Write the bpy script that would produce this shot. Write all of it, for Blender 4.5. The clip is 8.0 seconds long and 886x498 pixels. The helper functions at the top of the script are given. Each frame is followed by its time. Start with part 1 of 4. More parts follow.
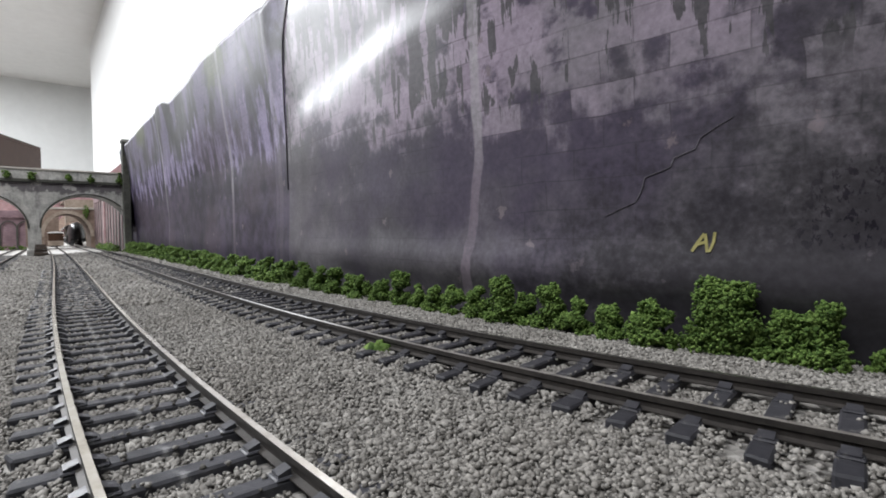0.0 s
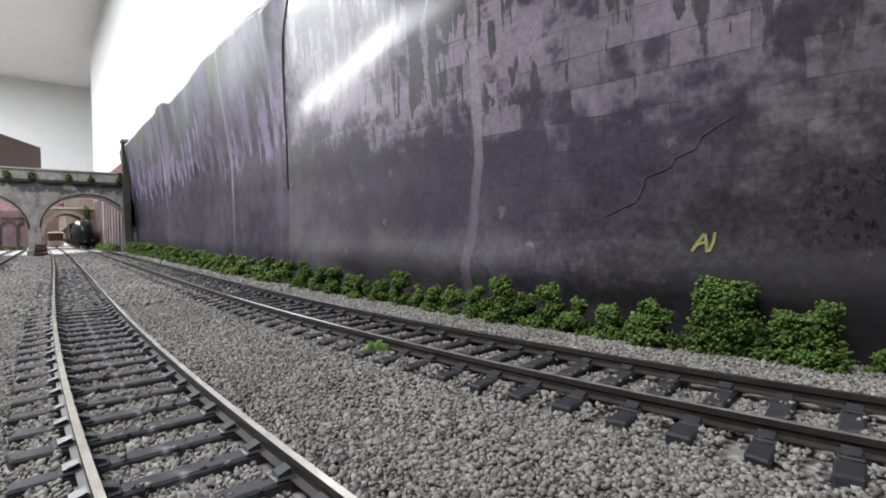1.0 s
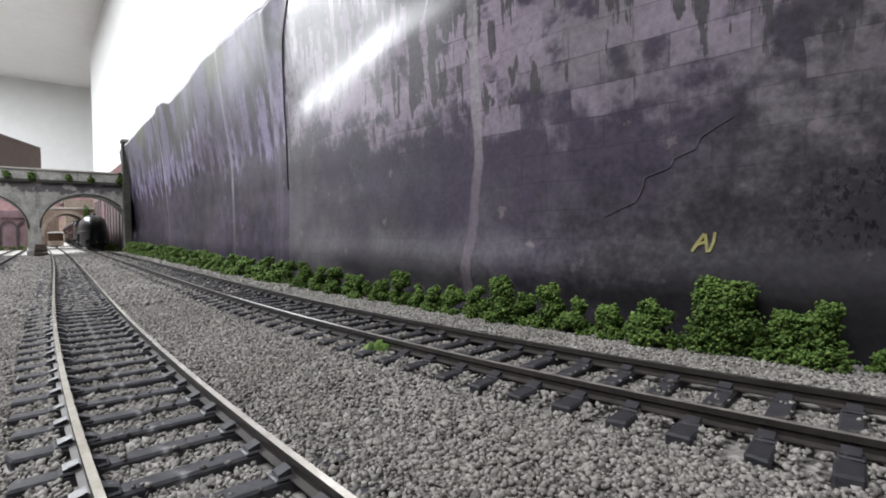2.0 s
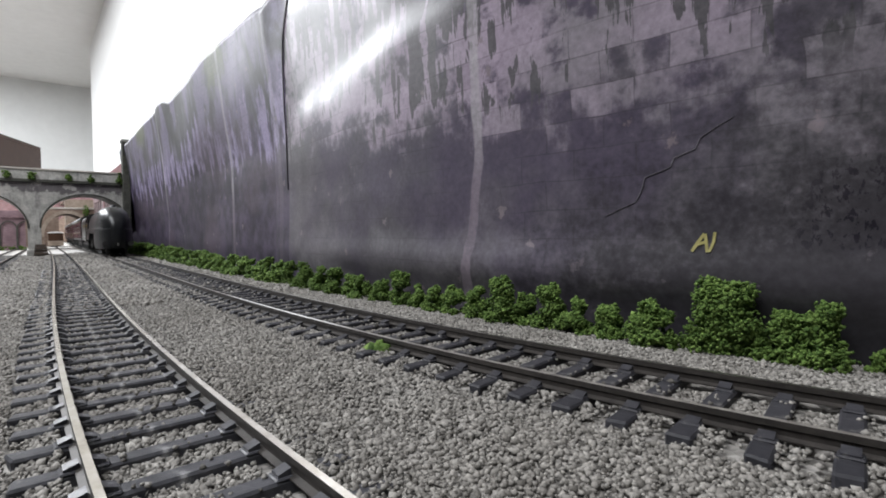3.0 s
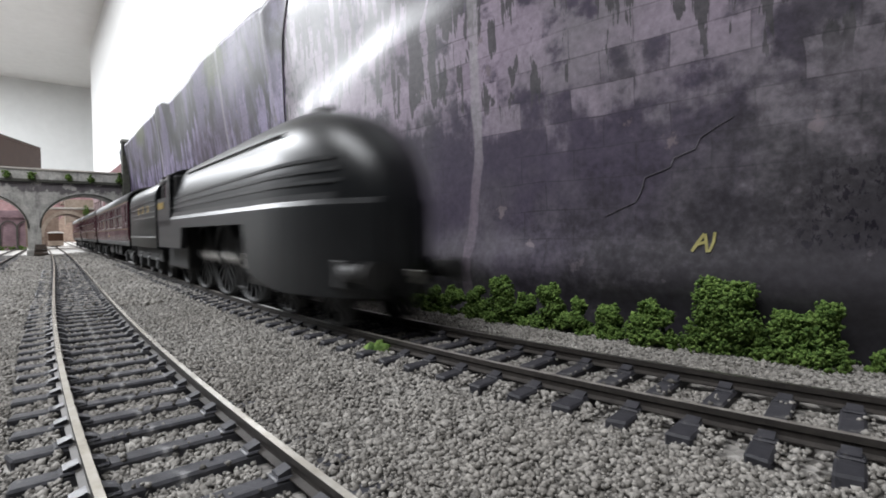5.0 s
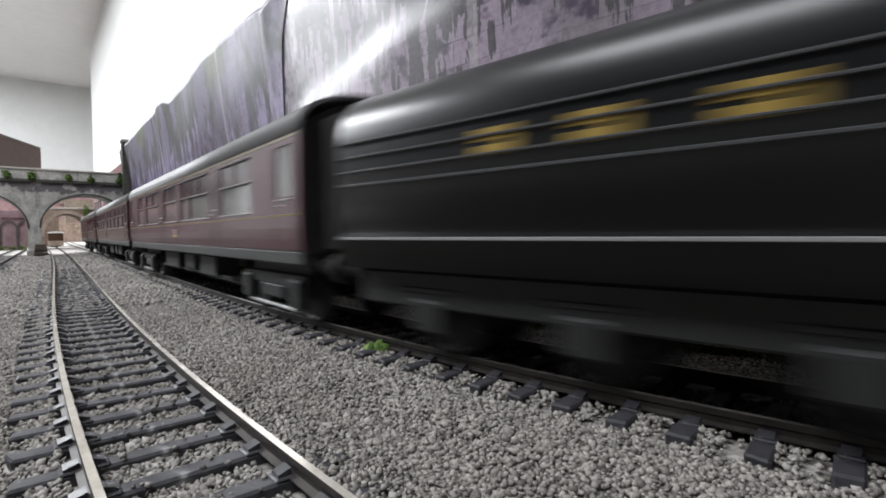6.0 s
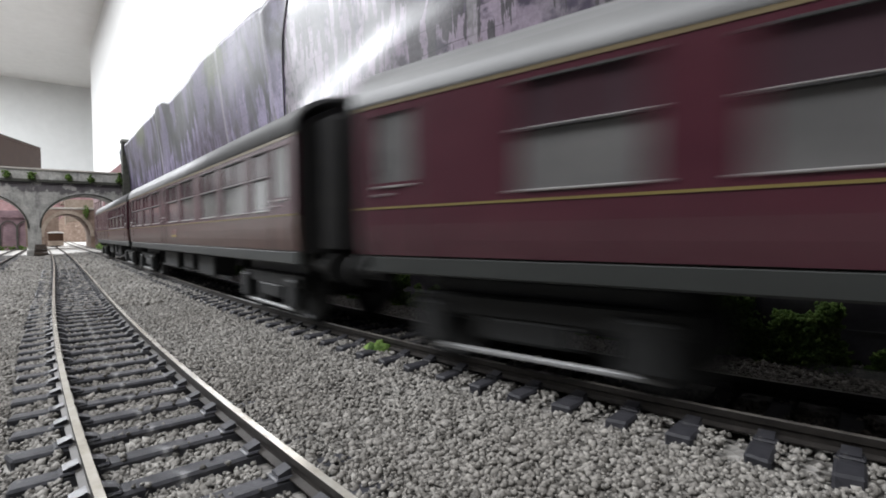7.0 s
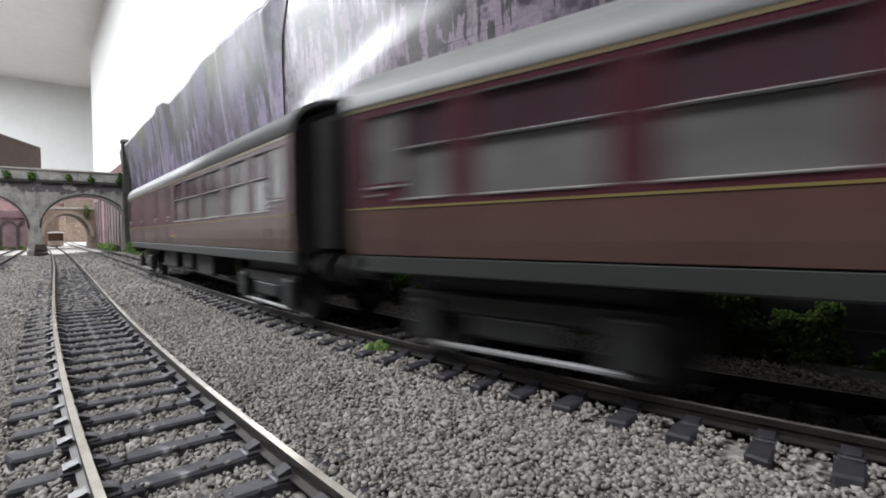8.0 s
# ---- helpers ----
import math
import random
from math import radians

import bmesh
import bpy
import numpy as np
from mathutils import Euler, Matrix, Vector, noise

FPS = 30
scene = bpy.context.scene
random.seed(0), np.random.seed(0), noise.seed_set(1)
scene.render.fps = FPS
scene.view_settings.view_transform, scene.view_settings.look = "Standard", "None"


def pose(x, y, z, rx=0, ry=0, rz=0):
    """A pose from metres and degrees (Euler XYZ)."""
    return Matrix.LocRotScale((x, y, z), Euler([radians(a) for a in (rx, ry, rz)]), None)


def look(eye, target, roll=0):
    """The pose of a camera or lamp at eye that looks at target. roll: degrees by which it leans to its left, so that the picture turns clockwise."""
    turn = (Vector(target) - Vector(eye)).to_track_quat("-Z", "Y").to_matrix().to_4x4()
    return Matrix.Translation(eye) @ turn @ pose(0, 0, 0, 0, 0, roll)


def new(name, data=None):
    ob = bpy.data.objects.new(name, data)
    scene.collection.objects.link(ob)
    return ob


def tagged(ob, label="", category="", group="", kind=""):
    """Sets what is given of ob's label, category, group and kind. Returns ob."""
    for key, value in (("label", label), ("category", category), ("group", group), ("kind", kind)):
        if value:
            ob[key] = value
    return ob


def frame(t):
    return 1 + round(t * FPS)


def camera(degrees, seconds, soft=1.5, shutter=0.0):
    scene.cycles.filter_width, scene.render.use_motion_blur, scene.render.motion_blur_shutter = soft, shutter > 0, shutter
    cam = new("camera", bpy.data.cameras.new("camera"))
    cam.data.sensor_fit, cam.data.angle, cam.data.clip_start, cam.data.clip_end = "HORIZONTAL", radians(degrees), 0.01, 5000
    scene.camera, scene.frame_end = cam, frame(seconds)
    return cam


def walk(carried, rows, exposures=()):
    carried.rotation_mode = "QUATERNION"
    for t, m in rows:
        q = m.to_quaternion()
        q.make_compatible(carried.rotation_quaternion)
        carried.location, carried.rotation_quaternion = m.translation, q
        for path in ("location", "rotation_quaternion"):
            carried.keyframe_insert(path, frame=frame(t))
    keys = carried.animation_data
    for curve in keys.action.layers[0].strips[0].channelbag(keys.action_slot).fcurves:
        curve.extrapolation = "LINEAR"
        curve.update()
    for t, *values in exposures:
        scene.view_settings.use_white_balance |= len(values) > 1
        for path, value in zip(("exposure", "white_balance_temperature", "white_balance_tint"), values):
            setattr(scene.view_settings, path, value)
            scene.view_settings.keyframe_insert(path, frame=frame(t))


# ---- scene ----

MM = 0.001

# ---------------------------------------------------------------- camera
cam = camera(82.76, 8.0, soft=1.8, shutter=0.75)
CAM_Z = 23.23 * MM
YAW, PITCH = 0.6875, -0.0337
aim = (math.cos(YAW) * math.cos(PITCH), -math.sin(YAW) * math.cos(PITCH), CAM_Z + math.sin(PITCH))
CAM_POSE = look((0, 0, CAM_Z), aim, -0.61)
walk(cam, [(0.0, CAM_POSE), (8.0, CAM_POSE)], exposures=[(0.0, 0.0), (8.0, 0.0)])

# ---------------------------------------------------------------- world and lamps
world = bpy.data.worlds.new("world")
world.use_nodes = True
world.node_tree.nodes["Background"].inputs[0].default_value = (0.8, 0.85, 0.9, 1)
world.node_tree.nodes["Background"].inputs[1].default_value = 0.05
scene.world = world


def area_lamp(name, at, to, sx, sy, watts, colour):
    d = bpy.data.lights.new(name, "AREA")
    d.shape, d.size, d.size_y, d.energy, d.color = "RECTANGLE", sx, sy, watts, colour
    ob = new(name, d)
    ob.matrix_world = look(at, to)
    return ob


LAMP_TINT = (0.95, 0.98, 1.03)
LAMP_A = (2.6, 0.95, 1.42)
LAMP_B = (0.15, 0.75, 1.42)
# added fill lamp, out of view, to brighten the far end of the room
FILL_C = (4.5, 1.35, 1.42)
area_lamp("panel_glow", LAMP_A, (LAMP_A[0], LAMP_A[1], 0), 1.2, 0.6, 80, LAMP_TINT)
area_lamp("panel_glow", LAMP_B, (LAMP_B[0], LAMP_B[1], 0), 1.2, 0.6, 28, LAMP_TINT)
area_lamp("panel_glow", FILL_C, (FILL_C[0], FILL_C[1], 0), 1.2, 0.6, 108, LAMP_TINT)


# ---------------------------------------------------------------- materials
class Nodes:
    """Small builder for node materials."""

    def __init__(self, name, rough=0.6, metal=0.0, spec=0.5):
        self.m = bpy.data.materials.new(name)
        self.m.use_nodes = True
        self.t = self.m.node_tree
        self.b = self.t.nodes["Principled BSDF"]
        self.b.inputs["Roughness"].default_value = rough
        self.b.inputs["Metallic"].default_value = metal
        self.b.inputs["Specular IOR Level"].default_value = spec
        self.co = self.t.nodes.new("ShaderNodeTexCoord").outputs["Object"]

    def link(self, a, b):
        self.t.links.new(a, b)

    def mapped(self, scale, loc=(0, 0, 0), rot=(0, 0, 0), co=None):
        n = self.t.nodes.new("ShaderNodeMapping")
        n.inputs["Scale"].default_value, n.inputs["Location"].default_value = scale, loc
        n.inputs["Rotation"].default_value = rot
        self.link(co or self.co, n.inputs[0])
        return n.outputs[0]

    def noise(self, scale, detail=4, rough=0.6, co=None, distort=0.0):
        n = self.t.nodes.new("ShaderNodeTexNoise")
        n.inputs["Scale"].default_value, n.inputs["Detail"].default_value = scale, detail
        n.inputs["Roughness"].default_value, n.inputs["Distortion"].default_value = rough, distort
        self.link(co or self.co, n.inputs["Vector"])
        return n.outputs["Fac"]

    def ramp(self, fac, stops):
        n = self.t.nodes.new("ShaderNodeValToRGB")
        e = n.color_ramp.elements
        while len(e) < len(stops):
            e.new(0.5)
        for el, (p, c) in zip(e, stops):
            el.position = p
            el.color = (*c, 1) if len(c) == 3 else c
        self.link(fac, n.inputs[0])
        return n.outputs[0]

    def mix(self, fac, a, b, mode="MIX"):
        n = self.t.nodes.new("ShaderNodeMix")
        n.data_type, n.blend_type = "RGBA", mode
        for sock, v in ((n.inputs[0], fac), (n.inputs[6], a), (n.inputs[7], b)):
            if isinstance(v, (int, float)):
                sock.default_value = v
            elif isinstance(v, tuple):
                sock.default_value = (*v, 1)
            else:
                self.link(v, sock)
        return n.outputs[2]

    def math(self, op, a, b=0.0, c=0.0):
        n = self.t.nodes.new("ShaderNodeMath")
        n.operation = op
        for sock, v in zip(n.inputs, (a, b, c)):
            if isinstance(v, (int, float)):
                sock.default_value = v
            else:
                self.link(v, sock)
        return n.outputs[0]

    def span(self, v, lo, hi):
        """0 below lo, 1 above hi, eased between; reversed if lo is above hi."""
        n = self.t.nodes.new("ShaderNodeMapRange")
        n.interpolation_type = "SMOOTHSTEP"
        n.inputs["From Min"].default_value, n.inputs["From Max"].default_value = min(lo, hi), max(lo, hi)
        n.inputs["To Min"].default_value, n.inputs["To Max"].default_value = (0, 1) if lo < hi else (1, 0)
        self.link(v, n.inputs["Value"])
        return n.outputs["Result"]

    def sum(self, *terms):
        """Weighted sum of (output, centre, weight) terms and plain outputs."""
        total = None
        for t in terms:
            v = self.math("MULTIPLY", self.math("SUBTRACT", t[0], t[1]), t[2]) if isinstance(t, tuple) else t
            total = v if total is None else self.math("ADD", total, v)
        return total

    def bump(self, height, strength=0.3, dist=0.0003):
        n = self.t.nodes.new("ShaderNodeBump")
        n.inputs["Strength"].default_value, n.inputs["Distance"].default_value = strength, dist
        self.link(height, n.inputs["Height"])
        self.link(n.outputs[0], self.b.inputs["Normal"])

    def colour(self, c):
        if isinstance(c, tuple):
            self.b.inputs["Base Color"].default_value = (*c, 1)
        else:
            self.link(c, self.b.inputs["Base Color"])
        return self

    def island(self):
        return self.t.nodes.new("ShaderNodeNewGeometry").outputs["Random Per Island"]

    def each(self):
        return self.t.nodes.new("ShaderNodeObjectInfo").outputs["Random"]


def speckled(name, dark, light, scale, rough=0.7, metal=0.0, bump=0.2, dist=0.0002, spec=0.5, wear=None):
    """Two-scale mottled surface between two colours."""
    n = Nodes(name, rough, metal, spec)
    a = n.noise(scale, 5, 0.65)
    b = n.noise(scale * 0.13, 3, 0.5)
    f = n.math("ADD", n.math("MULTIPLY", a, 0.6), n.math("MULTIPLY", b, 0.4))
    c = n.ramp(f, [(0.35, dark), (0.65, light)])
    if wear:
        c = n.mix(n.ramp(n.noise(scale * 0.5, 6, 0.7), [(0.58, (0, 0, 0)), (0.72, (1, 1, 1))]), c, wear)
    n.colour(c)
    if bump:
        n.bump(a, bump, dist)
    return n.m


def gravel_material(name):
    n = Nodes(name, 0.85, 0, 0.3)
    tone = n.ramp(n.island(), [(0.0, (0.09, 0.084, 0.075)), (0.25, (0.2, 0.19, 0.175)), (0.65, (0.29, 0.278, 0.258)), (0.9, (0.335, 0.32, 0.296)), (1.0, (0.38, 0.366, 0.34))])
    big = n.ramp(n.noise(22, 4, 0.6), [(0.3, (0.74, 0.725, 0.71)), (0.7, (1.0, 1.0, 1.0))])
    n.colour(n.mix(1.0, tone, big, "MULTIPLY"))
    n.bump(n.noise(2600, 3), 0.35, 0.0001)
    return n.m


def ground_material(name):
    n = Nodes(name, 0.9, 0, 0.2)
    v = n.t.nodes.new("ShaderNodeTexVoronoi")
    v.inputs["Scale"].default_value = 620
    n.link(n.co, v.inputs["Vector"])
    c = n.ramp(v.outputs["Color"], [(0.1, (0.1, 0.095, 0.088)), (0.5, (0.25, 0.24, 0.225)), (0.9, (0.4, 0.385, 0.365))])
    big = n.ramp(n.noise(22, 4, 0.6), [(0.3, (0.74, 0.725, 0.71)), (0.7, (1.0, 1.0, 1.0))])
    n.colour(n.mix(1.0, c, big, "MULTIPLY"))
    n.bump(v.outputs["Distance"], 0.9, 0.0008)
    return n.m


def print_material(name):
    """Glossy printed paper: stained mauve masonry, sooty below, streaked violet on the far sheets."""
    n = Nodes(name, 0.3, 0, 0.38)
    sep = n.t.nodes.new("ShaderNodeSeparateXYZ")
    n.link(n.co, sep.inputs[0])
    z, x = sep.outputs["Z"], sep.outputs["X"]
    fine = n.noise(620, 4, 0.6)
    mid = n.noise(105, 5, 0.6)
    big = n.noise(24, 4, 0.5)
    huge = n.noise(9, 4, 0.55, n.mapped((1, 1, 1), (3.1, 0.4, 8.2)))
    fingers = n.noise(1, 4, 0.6, n.mapped((270, 270, 48)), 0.3)
    washes = n.noise(1, 5, 0.62, n.mapped((105, 105, 22), (3, 1, 2)), 0.3)
    # courses of squared stones
    comb = n.t.nodes.new("ShaderNodeCombineXYZ")
    wob = n.math("MULTIPLY", n.noise(45, 3), 0.003)
    n.link(n.math("ADD", x, wob), comb.inputs[0])
    n.link(n.math("ADD", z, n.math("MULTIPLY", wob, 0.5)), comb.inputs[1])
    br = n.t.nodes.new("ShaderNodeTexBrick")
    n.link(comb.outputs[0], br.inputs["Vector"])
    br.inputs["Scale"].default_value = 1.0
    br.inputs["Brick Width"].default_value, br.inputs["Row Height"].default_value = 0.0155, 0.0073
    br.inputs["Mortar Size"].default_value, br.inputs["Mortar Smooth"].default_value = 0.00022, 0.6
    br.inputs["Color1"].default_value = (0.0, 0.0, 0.0, 1)
    br.inputs["Color2"].default_value = (1.0, 1.0, 1.0, 1)
    br.inputs["Mortar"].default_value = (0.4, 0.4, 0.4, 1)
    stone_tone = br.outputs["Color"]
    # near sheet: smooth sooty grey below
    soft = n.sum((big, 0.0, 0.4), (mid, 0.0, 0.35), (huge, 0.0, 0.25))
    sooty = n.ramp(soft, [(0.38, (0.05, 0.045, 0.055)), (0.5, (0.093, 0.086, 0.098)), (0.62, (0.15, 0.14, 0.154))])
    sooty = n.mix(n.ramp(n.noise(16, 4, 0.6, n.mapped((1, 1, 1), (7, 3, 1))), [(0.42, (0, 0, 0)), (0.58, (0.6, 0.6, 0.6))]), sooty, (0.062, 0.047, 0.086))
    # pale mauve stones above, with blocky worn edges
    level = n.sum(z, (x, 0.09, -0.11), (mid, 0.5, 0.055), (big, 0.5, 0.035), (stone_tone, 0.5, 0.008), (fingers, 0.5, 0.02))
    pale = n.math("MULTIPLY", n.span(level, 0.048, 0.064), n.span(n.sum(mid, (stone_tone, 0.5, 0.12)), 0.34, 0.5))
    mauve = n.mix(stone_tone, (0.265, 0.212, 0.275), (0.36, 0.297, 0.37))
    mauve = n.mix(n.span(huge, 0.45, 0.62), mauve, (0.21, 0.19, 0.215))
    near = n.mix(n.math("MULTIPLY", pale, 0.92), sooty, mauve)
    # isolated paler stones lower down
    stray = n.math("MULTIPLY", n.span(n.sum(stone_tone, (big, 0.5, 1.5), (mid, 0.5, 1.2)), 1.0, 1.15), n.span(z, 0.02, 0.045))
    near = n.mix(n.math("MULTIPLY", stray, 0.45), near, (0.2, 0.175, 0.205))
    # ragged dark run-off from the top
    drip = n.span(n.sum(fingers, (z, 0.078, 2.6), (big, 0.5, 0.55), (mid, 0.5, 0.25)), 0.535, 0.56)
    drip = n.math("MULTIPLY", drip, n.span(z, 0.05, 0.06))
    near = n.mix(n.math("MULTIPLY", drip, 0.9), near, n.mix(fine, (0.05, 0.048, 0.052), (0.09, 0.087, 0.092)))
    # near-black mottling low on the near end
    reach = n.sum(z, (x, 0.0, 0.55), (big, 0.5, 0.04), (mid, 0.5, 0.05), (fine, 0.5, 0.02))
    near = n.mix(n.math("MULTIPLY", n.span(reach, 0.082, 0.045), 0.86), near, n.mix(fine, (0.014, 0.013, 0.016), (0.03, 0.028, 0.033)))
    # dark scratched marks and paler flakes low on the near end
    scratch = n.span(n.noise(1, 4, 0.6, n.mapped((900, 900, 520), (5, 5, 1)), 0.4), 0.54, 0.6)
    patch = n.math("MULTIPLY", n.span(n.sum(x, (big, 0.5, 0.03)), 0.042, 0.028), n.math("MULTIPLY", n.span(z, 0.016, 0.022), n.span(z, 0.04, 0.031)))
    near = n.mix(n.math("MULTIPLY", n.math("MULTIPLY", scratch, patch), 0.85), near, (0.009, 0.007, 0.013))
    flakes = n.math("MULTIPLY", n.span(n.noise(150, 5, 0.65, n.mapped((1, 1, 1), (1, 8, 3))), 0.6, 0.66), n.span(z, 0.03, 0.015))
    near = n.mix(n.math("MULTIPLY", flakes, 0.4), near, (0.15, 0.13, 0.14))
    # far sheets: violet soot below, lavender washes at mid height, green-grey smears on top
    rag = n.sum(z, (washes, 0.5, 0.085), (big, 0.5, 0.025), (mid, 0.5, 0.02))
    rough_tone = n.sum((mid, 0.0, 0.65), (big, 0.0, 0.35))
    violet = n.mix(n.span(rough_tone, 0.38, 0.64), (0.02, 0.016, 0.029), (0.09, 0.07, 0.115))
    lav = n.mix(n.span(n.sum((washes, 0.0, 0.7), (mid, 0.0, 0.3)), 0.43, 0.58), (0.06, 0.047, 0.09), (0.35, 0.31, 0.47))
    far = n.mix(n.span(rag, 0.07, 0.081), violet, lav)
    smear = n.sum(z, (washes, 0.5, -0.09), (big, 0.5, 0.06), (mid, 0.5, 0.03))
    crown = n.mix(n.span(n.noise(1, 4, 0.6, n.mapped((38, 38, 16), (6, 2, 4), (0, 0.5, 0)), 0.4), 0.42, 0.58), (0.042, 0.047, 0.041), (0.19, 0.17, 0.255))
    far = n.mix(n.math("MULTIPLY", n.span(smear, 0.09, 0.102), 0.9), far, crown)
    plum = n.math("MULTIPLY", n.span(n.noise(14, 4, 0.6, n.mapped((1, 1, 1), (9, 9, 2))), 0.5, 0.62), n.span(z, 0.12, 0.09))
    far = n.mix(n.math("MULTIPLY", plum, 0.5), far, (0.085, 0.06, 0.08))
    seam = n.math("ADD", x, n.math("MULTIPLY", n.math("MAXIMUM", n.math("SUBTRACT", z, 0.07), 0.0), 0.2))
    far = n.mix(1.0, far, (0.8, 0.77, 0.8), "MULTIPLY")
    base = n.mix(n.span(seam, 0.2495, 0.2515), near, far)
    # moss near the top of the second sheet
    for mx, mz, size in ((0.36, 0.137, 0.02), (0.70, 0.15, 0.03)):
        dx, dz = n.math("MULTIPLY", n.math("SUBTRACT", x, mx), 0.6), n.math("SUBTRACT", z, mz)
        far_off = n.math("SQRT", n.math("ADD", n.math("MULTIPLY", dx, dx), n.math("MULTIPLY", dz, dz)))
        m = n.span(n.sum(far_off, (mid, 0.5, 0.03), (fine, 0.5, 0.02)), size, size * 0.3)
        base = n.mix(n.math("MULTIPLY", m, 0.75), base, n.mix(fine, (0.06, 0.075, 0.03), (0.18, 0.2, 0.1)))
    # joints between the stones, worn away in places
    worn = n.ramp(n.noise(26, 5, 0.7, n.mapped((1, 1, 1), (2, 2, 9))), [(0.42, (0, 0, 0)), (0.58, (0.5, 0.5, 0.5))])
    base = n.mix(n.math("MULTIPLY", br.outputs["Fac"], worn), base, (0.035, 0.032, 0.037))
    # lime streaks down the sheets
    for sx, half, col, foot in ((0.107, 0.0021, 0.8, 0.16), (0.352, 0.0026, 0.6, 0.0), (0.262, 0.003, 0.22, 0.0), (0.585, 0.006, 0.45, 0.0)):
        sway = n.math("MULTIPLY", n.math("SUBTRACT", n.noise(1, 3, 0.5, n.mapped((0, 0, 24), (sx * 9, 0, 0))), 0.5), 0.0016)
        kick = n.math("MULTIPLY", n.math("MAXIMUM", n.math("SUBTRACT", 0.045, z), 0.0), foot)
        d = n.math("ABSOLUTE", n.math("SUBTRACT", n.math("SUBTRACT", n.math("ADD", x, sway), kick), sx))
        edge = n.math("ADD", d, n.math("MULTIPLY", n.math("SUBTRACT", mid, 0.5), half * 1.2))
        mask = n.ramp(n.math("DIVIDE", edge, half), [(0.7, (col, col, col)), (1.0, (0, 0, 0))])
        base = n.mix(n.math("MULTIPLY", mask, n.ramp(n.noise(60, 4), [(0.35, (0.6, 0.6, 0.6)), (0.6, (1, 1, 1))])), base, n.mix(n.span(z, 0.035, 0.06), (0.2, 0.165, 0.2), (0.36, 0.34, 0.36)))
    # a few flaked spots, and grain
    vor = n.t.nodes.new("ShaderNodeTexVoronoi")
    vor.inputs["Scale"].default_value = 72
    n.link(n.co, vor.inputs["Vector"])
    spots = n.ramp(n.math("ADD", vor.outputs["Distance"], n.math("MULTIPLY", fine, 0.5)), [(0.31, (0.7, 0.7, 0.7)), (0.36, (0, 0, 0))])
    base = n.mix(spots, base, n.mix(big, (0.15, 0.11, 0.12), (0.3, 0.26, 0.28)))
    grain = n.ramp(fine, [(0.3, (0.8, 0.8, 0.8)), (0.7, (1.17, 1.17, 1.17))])
    n.colour(n.mix(1.0, base, grain, "MULTIPLY"))
    n.link(n.math("ADD", n.math("MULTIPLY", n.noise(60, 3), 0.16), n.math("ADD", 0.27, n.math("MULTIPLY", n.span(seam, 0.249, 0.252), 0.13))), n.b.inputs["Roughness"])
    n.bump(n.noise(30, 2, 0.4), 0.15, 0.0015)
    return n.m


def brick_print(name, c1, c2, mortar, width, row, axes=(1, 2)):
    n = Nodes(name, 0.6, 0, 0.3)
    sep = n.t.nodes.new("ShaderNodeSeparateXYZ")
    n.link(n.co, sep.inputs[0])
    comb = n.t.nodes.new("ShaderNodeCombineXYZ")
    n.link(sep.outputs[axes[0]], comb.inputs[0])
    n.link(sep.outputs[axes[1]], comb.inputs[1])
    br = n.t.nodes.new("ShaderNodeTexBrick")
    n.link(comb.outputs[0], br.inputs["Vector"])
    br.inputs["Scale"].default_value = 1.0
    br.inputs["Brick Width"].default_value, br.inputs["Row Height"].default_value = width, row
    br.inputs["Mortar Size"].default_value = row * 0.1
    for k, c in (("Color1", c1), ("Color2", c2), ("Mortar", mortar)):
        br.inputs[k].default_value = (*c, 1)
    dirt = n.ramp(n.noise(30, 5, 0.65), [(0.3, (0.55, 0.52, 0.52)), (0.65, (1, 1, 1))])
    n.colour(n.mix(1.0, br.outputs["Color"], dirt, "MULTIPLY"))
    n.bump(n.noise(500, 4), 0.3, 0.0003)
    return n.m


def plain(name, c, rough=0.5, metal=0.0, spec=0.5, vary=0.12, scale=300, bump=0.1):
    return speckled(name, tuple(v * (1 - vary) for v in c), tuple(min(1, v * (1 + vary)) for v in c), scale, rough, metal, bump, 0.00008, spec)


def foliage_material(name):
    n = Nodes(name, 0.8, 0, 0.25)
    c = n.ramp(n.island(), [(0.0, (0.05, 0.095, 0.018)), (0.5, (0.12, 0.195, 0.042)), (1.0, (0.215, 0.315, 0.08))])
    n.colour(n.mix(n.noise(700, 4), c, n.mix(0.5, c, (0.02, 0.05, 0.01)), "MIX"))
    n.bump(n.noise(2200, 4), 0.8, 0.0004)
    return n.m


def glass_material(name):
    n = Nodes(name, 0.05, 0, 0.5)
    n.colour(n.ramp(n.noise(90, 3), [(0.3, (0.15, 0.147, 0.147)), (0.7, (0.3, 0.293, 0.29))]))
    n.b.inputs["Transmission Weight"].default_value = 0.45
    n.b.inputs["IOR"].default_value = 1.75
    n.b.inputs["Roughness"].default_value = 0.12
    return n.m


